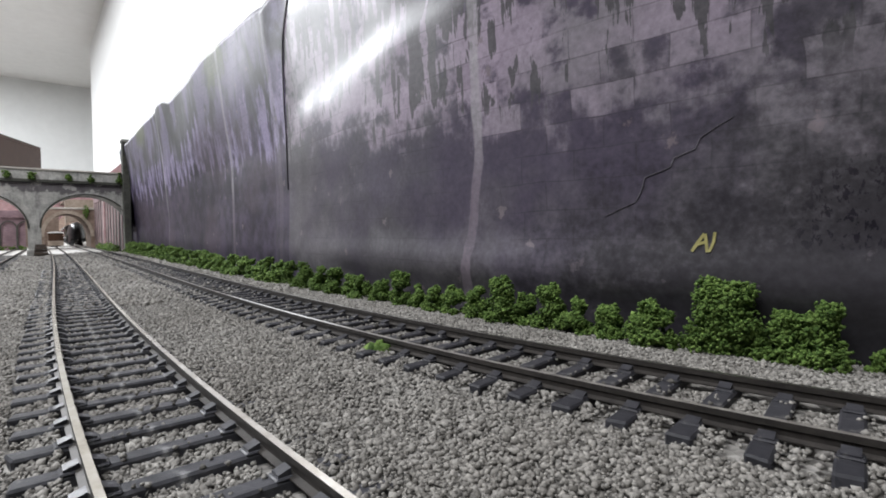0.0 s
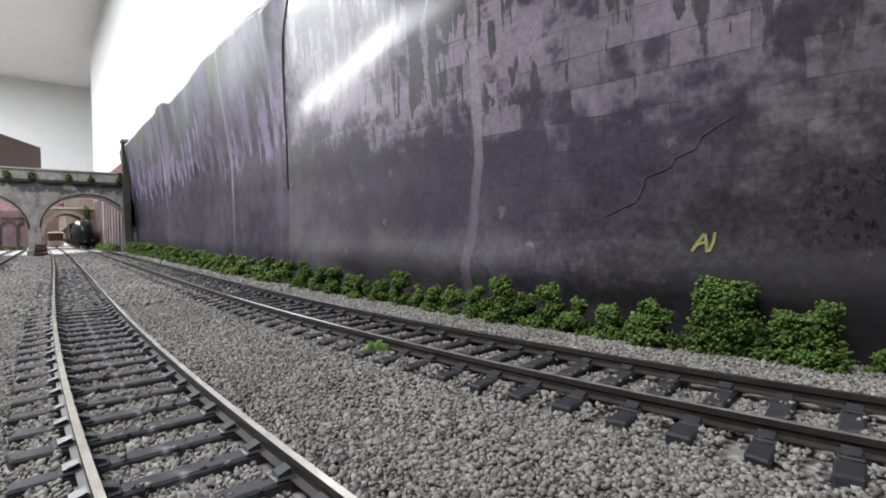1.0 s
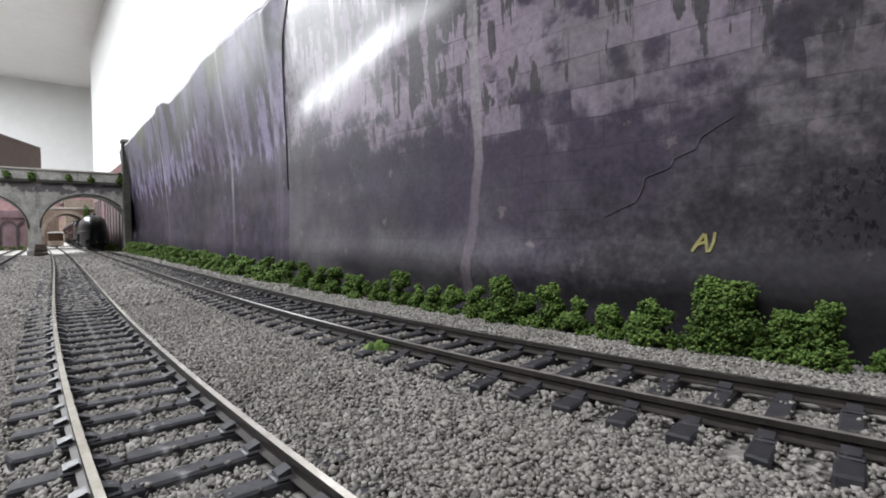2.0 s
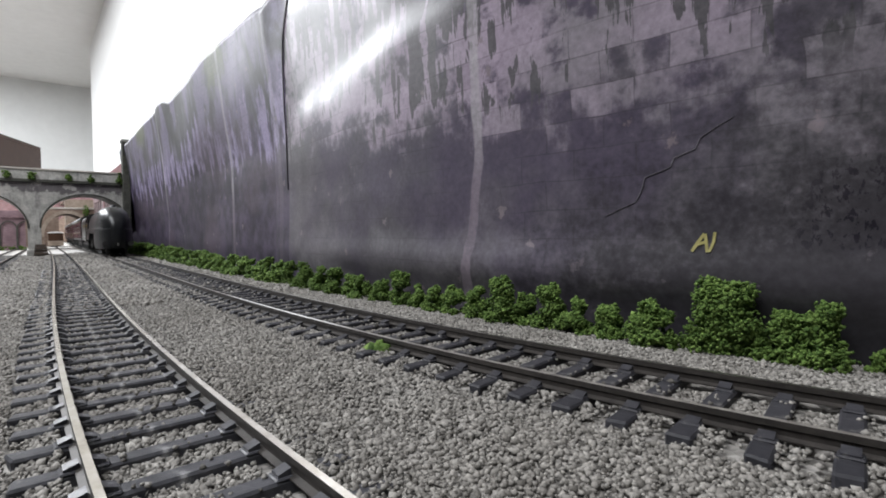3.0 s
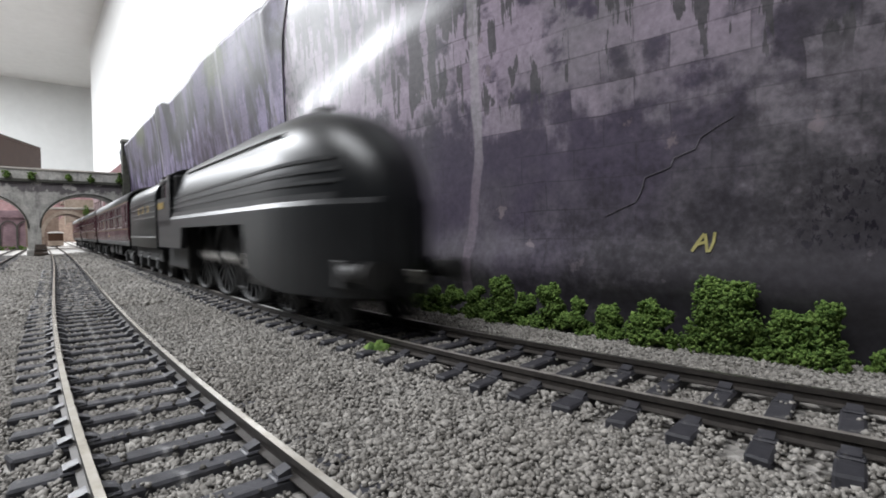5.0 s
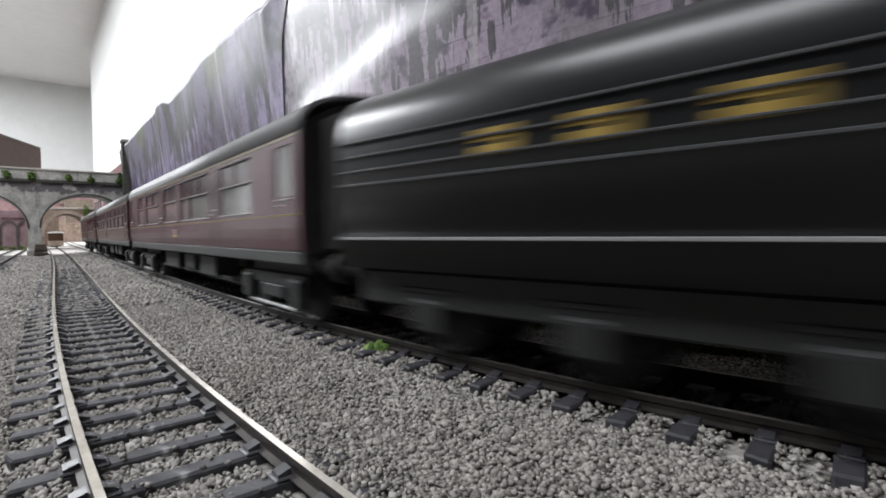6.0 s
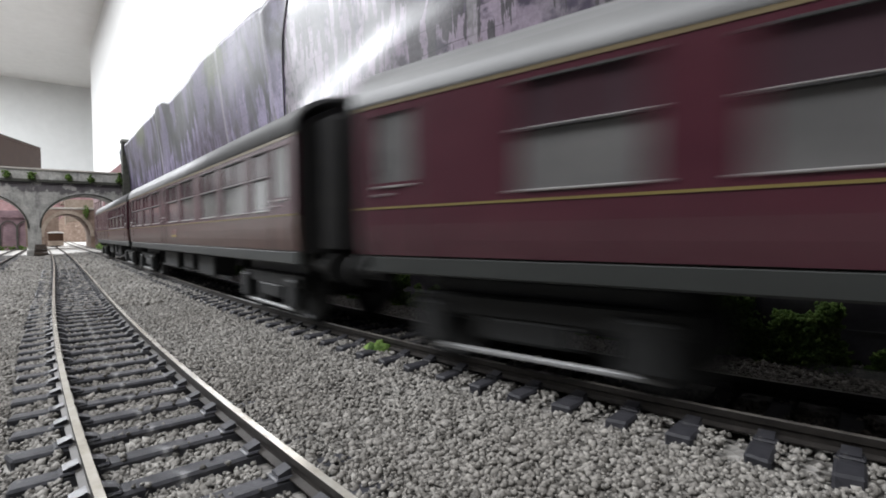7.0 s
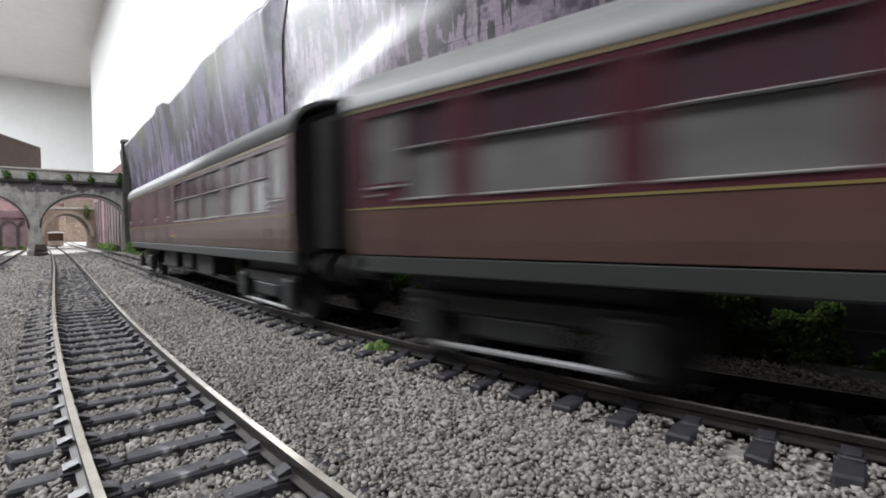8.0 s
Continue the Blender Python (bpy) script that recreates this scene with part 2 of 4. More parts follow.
def stained_stone(name):
    """Pale bridge stone with soot runs and flaked patches."""
    n = Nodes(name, 0.85, 0, 0.3)
    body = n.ramp(n.noise(70, 5, 0.6), [(0.36, (0.34, 0.335, 0.315)), (0.62, (0.6, 0.59, 0.56))])
    runs = n.ramp(n.noise(1, 4, 0.6, n.mapped((130, 130, 28), (2, 5, 1)), 0.4), [(0.52, (0, 0, 0)), (0.64, (0.5, 0.5, 0.5))])
    body = n.mix(runs, body, (0.16, 0.15, 0.155))
    sep = n.t.nodes.new("ShaderNodeSeparateXYZ")
    n.link(n.co, sep.inputs[0])
    band = n.span(n.sum(sep.outputs["Z"], (n.noise(90, 5, 0.65), 0.5, 0.035)), 0.079, 0.083)
    body = n.mix(n.math("MULTIPLY", n.math("MULTIPLY", band, n.span(sep.outputs["Z"], 0.0945, 0.0935)), 0.8), body, (0.1, 0.085, 0.1))
    flake = n.ramp(n.noise(55, 5, 0.6, n.mapped((1, 1, 1), (8, 1, 4))), [(0.57, (0, 0, 0)), (0.61, (0.8, 0.8, 0.8))])
    body = n.mix(flake, body, (0.62, 0.6, 0.57))
    n.colour(n.mix(n.ramp(n.noise(400, 4), [(0.35, (0.25, 0.25, 0.25)), (0.65, (0, 0, 0))]), body, (0.08, 0.078, 0.075)))
    n.bump(n.noise(300, 5), 0.4, 0.0005)
    return n.m


def glint_rail(name):
    """Dull rail head with a bright glint painted along one stretch."""
    n = Nodes(name, 0.3, 0.25)
    sep = n.t.nodes.new("ShaderNodeSeparateXYZ")
    n.link(n.co, sep.inputs[0])
    d = n.math("ABSOLUTE", n.math("SUBTRACT", sep.outputs["X"], 0.142))
    # pale stretch stands in for light glancing off the head
    glint_mask = n.ramp(n.math("ADD", d, n.math("MULTIPLY", n.noise(260, 3), 0.02)), [(0.03, (1, 1, 1)), (0.055, (0, 0, 0))])
    dull = n.ramp(n.noise(420, 5, 0.6), [(0.35, (0.16, 0.145, 0.13)), (0.65, (0.3, 0.28, 0.255))])
    n.colour(n.mix(glint_mask, dull, (0.93, 0.92, 0.9)))
    return n.m


def emit(name, c, power):
    n = Nodes(name)
    n.b.inputs["Emission Color"].default_value = (*c, 1)
    n.b.inputs["Emission Strength"].default_value = power
    return n.m


M = {
    "gravel": gravel_material("ballast stone"),
    "ground": ground_material("ballast bed"),
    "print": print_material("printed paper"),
    "rail_side": speckled("weathered rail", (0.026, 0.023, 0.021), (0.058, 0.051, 0.046), 900, 0.55, 0.4),
    "rail_top": speckled("polished rail head", (0.55, 0.5, 0.42), (0.9, 0.87, 0.8), 260, 0.2, 0.55, 0.05),
    "sleeper": speckled("grey plastic sleeper", (0.026, 0.027, 0.033), (0.07, 0.07, 0.079), 520, 0.4, 0, 0.5, 0.0003, 0.4, wear=(0.3, 0.3, 0.3)),
    "dark_sleeper": speckled("dark grey plastic sleeper", (0.02, 0.02, 0.024), (0.045, 0.044, 0.05), 700, 0.6, 0, 0.35, 0.0002, 0.25, wear=(0.13, 0.125, 0.12)),
    "leaf": foliage_material("foam foliage"),
    "stone": stained_stone("grey bridge stone"),
    "dark_stone": speckled("dark mossy stone", (0.035, 0.035, 0.03), (0.1, 0.1, 0.085), 160, 0.85, 0, 0.5, 0.0005, wear=(0.06, 0.08, 0.03)),
    "brown_stone": speckled("brown bridge stone", (0.16, 0.11, 0.085), (0.33, 0.25, 0.2), 120, 0.85, 0, 0.5, 0.0005, wear=(0.4, 0.33, 0.28)),
    "ring_stone": speckled("worn brown arch stone", (0.24, 0.19, 0.15), (0.42, 0.35, 0.29), 150, 0.85, 0, 0.4, 0.0004),
    "pale_stone": speckled("pale coping stone", (0.42, 0.39, 0.35), (0.62, 0.58, 0.54), 140, 0.8, 0, 0.4, 0.0004),
    "pink_brick": brick_print("pink brick paper", (0.52, 0.29, 0.31), (0.62, 0.37, 0.38), (0.6, 0.5, 0.5), 0.006, 0.002),
    "purple_brick": brick_print("purple brick paper", (0.27, 0.175, 0.205), (0.36, 0.24, 0.265), (0.28, 0.21, 0.235), 0.006, 0.002),
    "purple_brick_x": brick_print("purple brick side paper", (0.27, 0.18, 0.19), (0.36, 0.25, 0.255), (0.28, 0.22, 0.225), 0.006, 0.002, (0, 2)),
    "white_board": speckled("white painted board", (0.72, 0.71, 0.69), (0.84, 0.83, 0.81), 90, 0.6, 0, 0.1),
    "dusty_board": speckled("dusty white painted board", (0.4, 0.385, 0.36), (0.66, 0.645, 0.62), 160, 0.7, 0, 0.3, 0.0004),
    "room_white": speckled("white wall paint", (0.8, 0.8, 0.79), (0.86, 0.86, 0.85), 12, 0.7, 0, 0.1, 0.001),
    "room_grey": speckled("pale grey wall paint", (0.76, 0.77, 0.76), (0.82, 0.83, 0.82), 12, 0.8, 0, 0.1, 0.001),
    "ceiling": speckled("ceiling paint", (0.74, 0.73, 0.71), (0.8, 0.79, 0.77), 15, 0.85, 0, 0.1, 0.001),
    "floor": speckled("brown carpet", (0.12, 0.1, 0.085), (0.2, 0.17, 0.145), 60, 0.9, 0, 0.3, 0.003),
    "wood": speckled("brown veneer", (0.05, 0.028, 0.02), (0.068, 0.039, 0.028), 25, 0.45, 0, 0.1, 0.001),
    "laminate": speckled("brown laminate", (0.036, 0.02, 0.015), (0.048, 0.027, 0.02), 25, 0.6, 0, 0.1, 0.001, 0.15),
    "van_wood": speckled("dark brown van planks", (0.04, 0.02, 0.012), (0.075, 0.04, 0.024), 300, 0.7, 0, 0.2, 0.0002, 0.2),
    "loco": speckled("satin black engine paint", (0.0055, 0.0062, 0.0072), (0.0095, 0.0106, 0.012), 220, 0.34, 0, 0.08, 0.0001, 0.38),
    "loco_edge": plain("grey ridge sheen", (0.05, 0.051, 0.053), 0.35),
    "mark": plain("yellow paint", (0.3, 0.2, 0.035), 0.5),
    "tender_line": plain("pale grey line", (0.22, 0.22, 0.22), 0.3),
    "rail_dull": speckled("dull brown rail head", (0.16, 0.145, 0.13), (0.3, 0.28, 0.255), 420, 0.3, 0.9, 0.05),
    "black": speckled("sooty black", (0.008, 0.008, 0.009), (0.022, 0.021, 0.02), 300, 0.6, 0, 0.15),
    "steel": speckled("oily steel", (0.18, 0.17, 0.16), (0.34, 0.33, 0.31), 500, 0.4, 0.9, 0.1),
    "maroon": speckled("maroon coach paint", (0.052, 0.0115, 0.02), (0.074, 0.019, 0.029), 160, 0.27, 0, 0.06, 0.0001, 0.7),
    "dusty_maroon": speckled("brown-maroon coach paint", (0.062, 0.026, 0.022), (0.1, 0.052, 0.042), 120, 0.3, 0, 0.06, 0.0001, 0.7),
    "roof": speckled("grey coach roof", (0.13, 0.13, 0.132), (0.19, 0.19, 0.19), 150, 0.52, 0, 0.1),
    "yellow": plain("yellow lining", (0.17, 0.13, 0.035), 0.5),
    "dark_wall": speckled("grey wall paint", (0.04, 0.042, 0.045), (0.06, 0.062, 0.066), 12, 0.8, 0, 0.1, 0.001),
    "frame": speckled("dark grey underframe", (0.007, 0.0074, 0.0076), (0.016, 0.0168, 0.0172), 300, 0.62, 0, 0.15),
    "solebar": speckled("grey-green underframe paint", (0.018, 0.02, 0.019), (0.028, 0.031, 0.029), 300, 0.5, 0, 0.1),
    "cantrail": plain("dull gold lining", (0.16, 0.12, 0.06), 0.45),
    "curtain": plain("pale yellow bar", (0.36, 0.28, 0.09), 0.6),
    "rose": plain("faded pink paint", (0.2, 0.1, 0.1), 0.5),
    "cream": plain("cream interior", (0.42, 0.4, 0.35), 0.7),
    "alu": plain("bright window bar", (0.36, 0.345, 0.34), 0.3, 0.5),
    "glass": glass_material("window glazing"),
    "top_glass": plain("tinted top light", (0.05, 0.03, 0.037), 0.18),
    "crease": speckled("creased print", (0.04, 0.038, 0.045), (0.15, 0.14, 0.16), 700, 0.35, 0, 0.05),
    "graffiti": speckled("yellow painted mark", (0.2, 0.18, 0.06), (0.34, 0.31, 0.12), 400, 0.4, 0, 0.05),
    "gap": plain("dark paper edge", (0.012, 0.011, 0.013), 0.6),
    "lamp": emit("lit diffuser", (1.0, 0.98, 0.95), 3.0),
    "rail_glint": glint_rail("rail head with painted glint"),
    "rust": speckled("rusty brown timber", (0.04, 0.028, 0.022), (0.1, 0.075, 0.06), 500, 0.8, 0, 0.4),
}


# ---------------------------------------------------------------- mesh helpers (millimetres)
def part(name, bm, material, parent=None, label=""):
    """Links a bmesh made in millimetres as one mesh object."""
    for v in bm.verts:
        v.co *= MM
    me = bpy.data.meshes.new(name)
    bm.to_mesh(me)
    bm.free()
    mats = material if isinstance(material, (list, tuple)) else [material]
    for m in mats:
        me.materials.append(M[m])
    ob = new(name, me)
    if parent:
        ob.parent = parent
    if label:
        tagged(ob, label)
    return ob


def same(name, ob, parent, m):
    """Another object on the same mesh."""
    o = new(name, ob.data)
    o.parent = parent
    o.matrix_local = m
    return o


def thing(name, label, category, group="", kind="", at=(0, 0, 0)):
    ob = new(name)
    ob.empty_display_size = 0.01
    ob.location = [c * MM for c in at]
    return tagged(ob, label, category, group, kind)


def mm(x, y, z, rx=0, ry=0, rz=0):
    return pose(x * MM, y * MM, z * MM, rx, ry, rz)


def box(bm, x0, x1, y0, y1, z0, z1, bevel=0.0, mat=0):
    vs = [bm.verts.new((x, y, z)) for x in (x0, x1) for y in (y0, y1) for z in (z0, z1)]
    fs = []
    for idx in ((0, 1, 3, 2), (4, 6, 7, 5), (0, 4, 5, 1), (2, 3, 7, 6), (0, 2, 6, 4), (1, 5, 7, 3)):
        f = bm.faces.new([vs[i] for i in idx])
        f.material_index = mat
        fs.append(f)
    if bevel:
        es = list({e for f in fs for e in f.edges})
        bmesh.ops.bevel(bm, geom=es, offset=bevel, segments=1, affect="EDGES")
    return vs


def cyl(bm, c, axis, r, length, seg=20, r2=None, mat=0, smooth=True):
    """A cylinder or cone from c along axis."""
    a = Vector(axis).normalized()
    u = a.orthogonal().normalized()
    w = a.cross(u)
    r2 = r if r2 is None else r2
    rings = []
    for rad, d in ((r, 0), (r2, length)):
        rings.append([bm.verts.new(Vector(c) + a * d + (u * math.cos(k * math.tau / seg) + w * math.sin(k * math.tau / seg)) * rad) for k in range(seg)])
    for k in range(seg):
        f = bm.faces.new((rings[0][k], rings[0][(k + 1) % seg], rings[1][(k + 1) % seg], rings[1][k]))
        f.smooth, f.material_index = smooth, mat
    for ring, rev in ((rings[0], True), (rings[1], False)):
        f = bm.faces.new(ring[::-1] if rev else ring)
        f.material_index = mat


def loft(bm, rings, caps=True, closed=True, smooth=True, mat=0):
    vr = [[bm.verts.new(p) for p in r] for r in rings]
    n = len(vr[0])
    for a, b in zip(vr, vr[1:]):
        for k in range(n if closed else n - 1):
            f = bm.faces.new((a[k], a[(k + 1) % n], b[(k + 1) % n], b[k]))
            f.smooth, f.material_index = smooth, mat
    if caps and closed:
        bm.faces.new(vr[0][::-1]).material_index = mat
        bm.faces.new(vr[-1]).material_index = mat
    return vr


def icosphere_data(sub):
    if sub == 0:
        v = np.array([(1, 0, 0), (-1, 0, 0), (0, 1, 0), (0, -1, 0), (0, 0, 1), (0, 0, -1)], float)
        f = np.array([(0, 2, 4), (2, 1, 4), (1, 3, 4), (3, 0, 4), (2, 0, 5), (1, 2, 5), (3, 1, 5), (0, 3, 5)])
        return v, f
    bm = bmesh.new()
    bmesh.ops.create_icosphere(bm, subdivisions=sub, radius=1.0)
    v = np.array([x.co[:] for x in bm.verts])
    f = np.array([[q.index for q in p.verts] for p in bm.faces])
    bm.free()
    return v, f


def scatter_mesh(name, centres, radii, sub, material, rng, squash=(1, 1, 1), rough=0.25, smooth=False, spread=(0.7, 1.15)):
    """One mesh of many uneven lumps, in millimetres."""
    v, f = icosphere_data(sub)
    n, nv = len(centres), len(v)
    q = rng.normal(size=(n, 4))
    q /= np.linalg.norm(q, axis=1)[:, None]
    a, b, c, d = q.T
    rot = np.stack([np.stack([1 - 2 * (c * c + d * d), 2 * (b * c - a * d), 2 * (b * d + a * c)], 1),
                    np.stack([2 * (b * c + a * d), 1 - 2 * (b * b + d * d), 2 * (c * d - a * b)], 1),
                    np.stack([2 * (b * d - a * c), 2 * (c * d + a * b), 1 - 2 * (b * b + c * c)], 1)], 1)
    lump = 1 + rng.uniform(-rough, rough, size=(n, nv, 1))
    axes = rng.uniform(*spread, size=(n, 1, 3))
    pts = np.einsum("nij,nkj->nki", rot, v[None] * lump * axes)
    pts = pts * np.array(squash)[None, None] * radii[:, None, None] + centres[:, None, :]
    faces = (f[None] + (np.arange(n) * nv)[:, None, None]).reshape(-1, 3)
    me = bpy.data.meshes.new(name)
    me.vertices.add(n * nv)
    me.vertices.foreach_set("co", (pts.reshape(-1) * MM).astype(np.float32))
    me.loops.add(faces.size)
    me.loops.foreach_set("vertex_index", faces.reshape(-1).astype(np.int32))
    me.polygons.add(len(faces))
    me.polygons.foreach_set("loop_start", np.arange(0, faces.size, 3, dtype=np.int32))
    if smooth:
        me.polygons.foreach_set("use_smooth", np.ones(len(faces), bool))
    me.update(calc_edges=True)
    me.materials.append(M[material])
    return me


# ---------------------------------------------------------------- plan of the layout (millimetres)
def bend(q, a, b, c, d, e):
    return a + b * q + 100 * (c * math.exp(-1.5 * q) + d * math.exp(-q / 0.3) + e * math.exp(-10 * q))


def straight_before(x, x0, fn):
    if x >= x0:
        return fn(x / 1000)
    slope = (fn(x0 / 1000 + 0.001) - fn(x0 / 1000))
    return fn(x0 / 1000) + slope * (x - x0)


def main_y(x):
    """Centre line of the running line beside the wall."""
    return straight_before(x, 20, lambda q: bend(q, -26.3075, -30.6, -0.6194, 0.5929, -0.3913)) - 8.25


def siding_y(x):
    """Centre line of the line beside the camera."""
    return straight_before(x, 40, lambda q: bend(q, -32.7838, 0, 0.3978, 0, -0.1383)) - 8.25


def third_y(x):
    return 29.5 - 0.024 * (x - 600)


MAIN_Z = 2.0


def ground_z(y):
    k = min(1, max(0, (-y - 28) / 16))
    return -3.4 + MAIN_Z * k * k * (3 - 2 * k)


def wall_y(x):
    return main_y(x) + 8.25 - 50


# ---------------------------------------------------------------- room
def slab(name, x0, x1, y0, y1, z0, z1, mat, label, category="wall"):
    bm = bmesh.new()
    box(bm, x0, x1, y0, y1, z0, z1)
    return tagged(part(name, bm, mat), label, category, kind="structure")


FLOOR, CEIL = -950, 1470
slab("floor", -1600, 6200, -900, 3000, FLOOR - 60, FLOOR, "floor", "brown carpeted floor of the layout room", "floor")
slab("ceiling", -1600, 6200, -900, 3000, CEIL, CEIL + 60, "ceiling", "matt off-white painted room ceiling", "ceiling")
slab("wall_east", 6050, 6150, -900, 3000, FLOOR, CEIL, "room_grey", "pale grey painted end wall of the room")
# west and north walls are out of view, added dark to hold reflections down
slab("wall_west", -1600, -1500, -900, 3000, FLOOR, CEIL, "dark_wall", "unseen dark grey wall, added to keep reflections dark")
slab("wall_north", -1500, 6050, 2900, 3000, FLOOR, CEIL, "dark_wall", "unseen dark grey long wall, added to keep reflections dark")
slab("wall_south", -1500, 6050, -900, -840, FLOOR, CEIL, "room_grey", "pale grey painted wall beyond the partition")
slab("wall_partition", -1500, 4750, -470, -400, FLOOR, CEIL, "room_white", "bright white painted partition wall behind the layout")

# housings for the lamps, all out of view; the third is an added fill
for at in (LAMP_A, LAMP_B, FILL_C):
    lamp = thing("ceiling_light", "unseen white flat ceiling light panel, switched on", "ceiling light", "ceiling light panels", at=(at[0] * 1000, at[1] * 1000, 1470))
    bm = bmesh.new()
    box(bm, -620, 620, -320, -304, -42, 0, 3)
    box(bm, -620, 620, 304, 320, -42, 0, 3)
    box(bm, -620, -604, -304, 304, -42, 0, 3)
    box(bm, 604, 620, -304, 304, -42, 0, 3)
    part("frame", bm, "white_board", lamp)
    bm = bmesh.new()
    box(bm, -604, 604, -304, 304, -30, -20)
    part("diffuser", bm, "lamp", lamp)

cab = thing("cupboard", "tall plain brown wooden cupboard on the carpet", "cupboard", at=(4000, -54, FLOOR))
cab.rotation_euler = (0, 0, radians(158))
bm = bmesh.new()
box(bm, 0, 900, -500, 16, 60, 1500, 2)
part("carcass", bm, "laminate", cab)
bm = bmesh.new()
box(bm, 0, 900, -500, 16, 1500, 1522, 3)
part("top", bm, "laminate", cab)
bm = bmesh.new()
box(bm, 10, 890, -490, 10, 0, 60, 2)
part("plinth", bm, "laminate", cab)

table = thing("baseboard", "long wooden baseboard carrying the model railway", "baseboard", at=(0, 0, FLOOR))
bm = bmesh.new()
box(bm, -400, 2800, -380, 420, 915, 944, 2)
part("deck", bm, "wood", table)
for x in (-350, 700, 1750, 2750):
    for y in (-350, 390):
        bm = bmesh.new()
        box(bm, x - 25, x + 25, y - 25, y + 25, 0, 915, 2)
        part("leg", bm, "wood", table)


# ---------------------------------------------------------------- ground
def ground():
    bm = bmesh.new()
    xs = list(range(-400, 881, 16))
    ys = list(range(-380, 421, 8))
    rows = []
    for x in xs:
        rows.append([bm.verts.new((x, y, ground_z(y) + 0.35 * noise.noise(Vector((x / 24, y / 17, 0))))) for y in ys])
    for a, b in zip(rows, rows[1:]):
        for k in range(len(ys) - 1):
            bm.faces.new((a[k], b[k], b[k + 1], a[k + 1])).smooth = True
    low = [[bm.verts.new((x, y, -6)) for y in (ys[0], ys[-1])] for x in (xs[0], xs[-1])]
    bm.faces.new((low[0][0], low[0][1], low[1][1], low[1][0]))
    return tagged(part("ground", bm, "ground"), "grey stone ballast bed glued over the baseboard", "ground", kind="structure")


ground()
slab("ground_board", 881, 2800, -380, 420, -6, -3.2, "dusty_board", "bare white painted baseboard beyond the bridge", "ground")


def ballast(name, x0, x1, y0, y1, pitch, r, seed):
    """Loose stones as one object."""
    rng = np.random.default_rng(seed)
    n = int((x1 - x0) * (y1 - y0) / pitch ** 2)
    x, y = rng.uniform(x0, x1, n), rng.uniform(y0, y1, n)
    keep = np.ones(n, bool)
    gz = np.empty(n)
    for i in range(n):
        if y[i] < wall_y(x[i]) + 1.5:
            keep[i] = False
        gz[i] = ground_z(y[i])
        for line, spacing, top in ((siding_y, 8.4, 0.0), (main_y, 7.2, MAIN_Z)):
            side = y[i] - line(x[i])
            d = abs(side)
            if abs(d - 8.25) < 1.5:
                keep[i] = False
                continue
            over = top == 0 and side < 0
            if d < 15.5:
                ph = (x[i] + 0.5 * spacing) % spacing - 0.5 * spacing
                if abs(ph) < 1.5:
                    if rng.random() < (0.35 if over and d > 9.5 else 0.8):
                        keep[i] = False
                        continue
                    if d < 9.5 and rng.random() < 0.25:
                        gz[i] = top - 2.15
                        continue
            if d < 9.5:
                gz[i] = top - 3.1
            elif over and d < 20:
                gz[i] += min(1.0, max(0.0, (20 - d) / 6.5)) * (top - 2.1 - gz[i])
            elif d < 15.5:
                fall = min(1.0, max(0.0, (d - 10.5) / 5.0))
                gz[i] += (1 - fall) * max(0.0, top - 2.5 - gz[i])
    x, y, gz = x[keep], y[keep], gz[keep]
    rad = r * rng.lognormal(0, 0.28, len(x))
    c = np.stack([x, y, gz + 0.2 + rng.uniform(-0.3, 0.4, len(x)) * r], 1)
    me = scatter_mesh(name, c, rad, 0, "gravel", rng, (1, 1, 0.85), 0.3)
    return tagged(new(name, me), "loose grey and white ballast stones between the tracks", "gravel", kind="stuff")


ballast("gravel", -4, 210, -124, 14, 0.45, 0.37, 1)
ballast("gravel", 210, 480, -125, 30, 0.86, 0.72, 2)
ballast("gravel", 480, 880, -130, 60, 1.5, 1.1, 3)


# ---------------------------------------------------------------- tracks
RAIL = [(-0.42, 0), (0.42, 0), (0.42, -0.75), (0.22, -0.95), (0.22, -1.6), (0.95, -1.85), (0.95, -2.0), (-0.95, -2.0), (-0.95, -1.85), (-0.22, -1.6), (-0.22, -0.95), (-0.42, -0.75)]


def rail_mesh(line, off, z, x0, x1, step=8):
    bm = bmesh.new()
    rings = []
    x = x0
    while x <= x1:
        d = math.atan2(line(x + 1) - line(x - 1), 2)
        cx, cy = x - off * math.sin(d), line(x) + off * math.cos(d)
        rings.append([(cx - a * math.sin(d), cy + a * math.cos(d), z + b) for a, b in RAIL])
        x += step
    loft(bm, rings, smooth=False)
    bm.normal_update()
    for f in bm.faces:
        if abs(f.normal.z) > 0.9 and f.calc_center_median().z > z - 0.1:
            f.material_index = 1
    return bm


def sleeper_mesh(seed):
    rr = random.Random(seed)
    bm = bmesh.new()
    vs = box(bm, -1.35, 1.35, -14.8, 14.8, -4.6, -2.0)
    for v in vs:
        v.co += Vector((rr.uniform(-0.22, 0.22), rr.uniform(-0.6, 0.6), rr.uniform(-0.15, 0.12)))
    bmesh.ops.bevel(bm, geom=bm.edges[:], offset=0.28, segments=1, affect="EDGES")
    for s in (-8.25, 8.25):
        box(bm, -1.2, 1.2, s - 2.3, s + 2.3, -2.1, -1.75, 0.15)
        for e in (-1, 1):
            k = rr.uniform(-0.12, 0.12)
            vs = box(bm, -0.85 + k, 0.85 + k, s + e * 1.25 - 0.7, s + e * 1.25 + 0.7, -2.1, -1.15 + 2 * k, 0.0)
            for v in vs:
                if v.co.z > -1.6 and (v.co.y - s) * e > 1.3:
                    v.co.z -= 0.45
    return bm


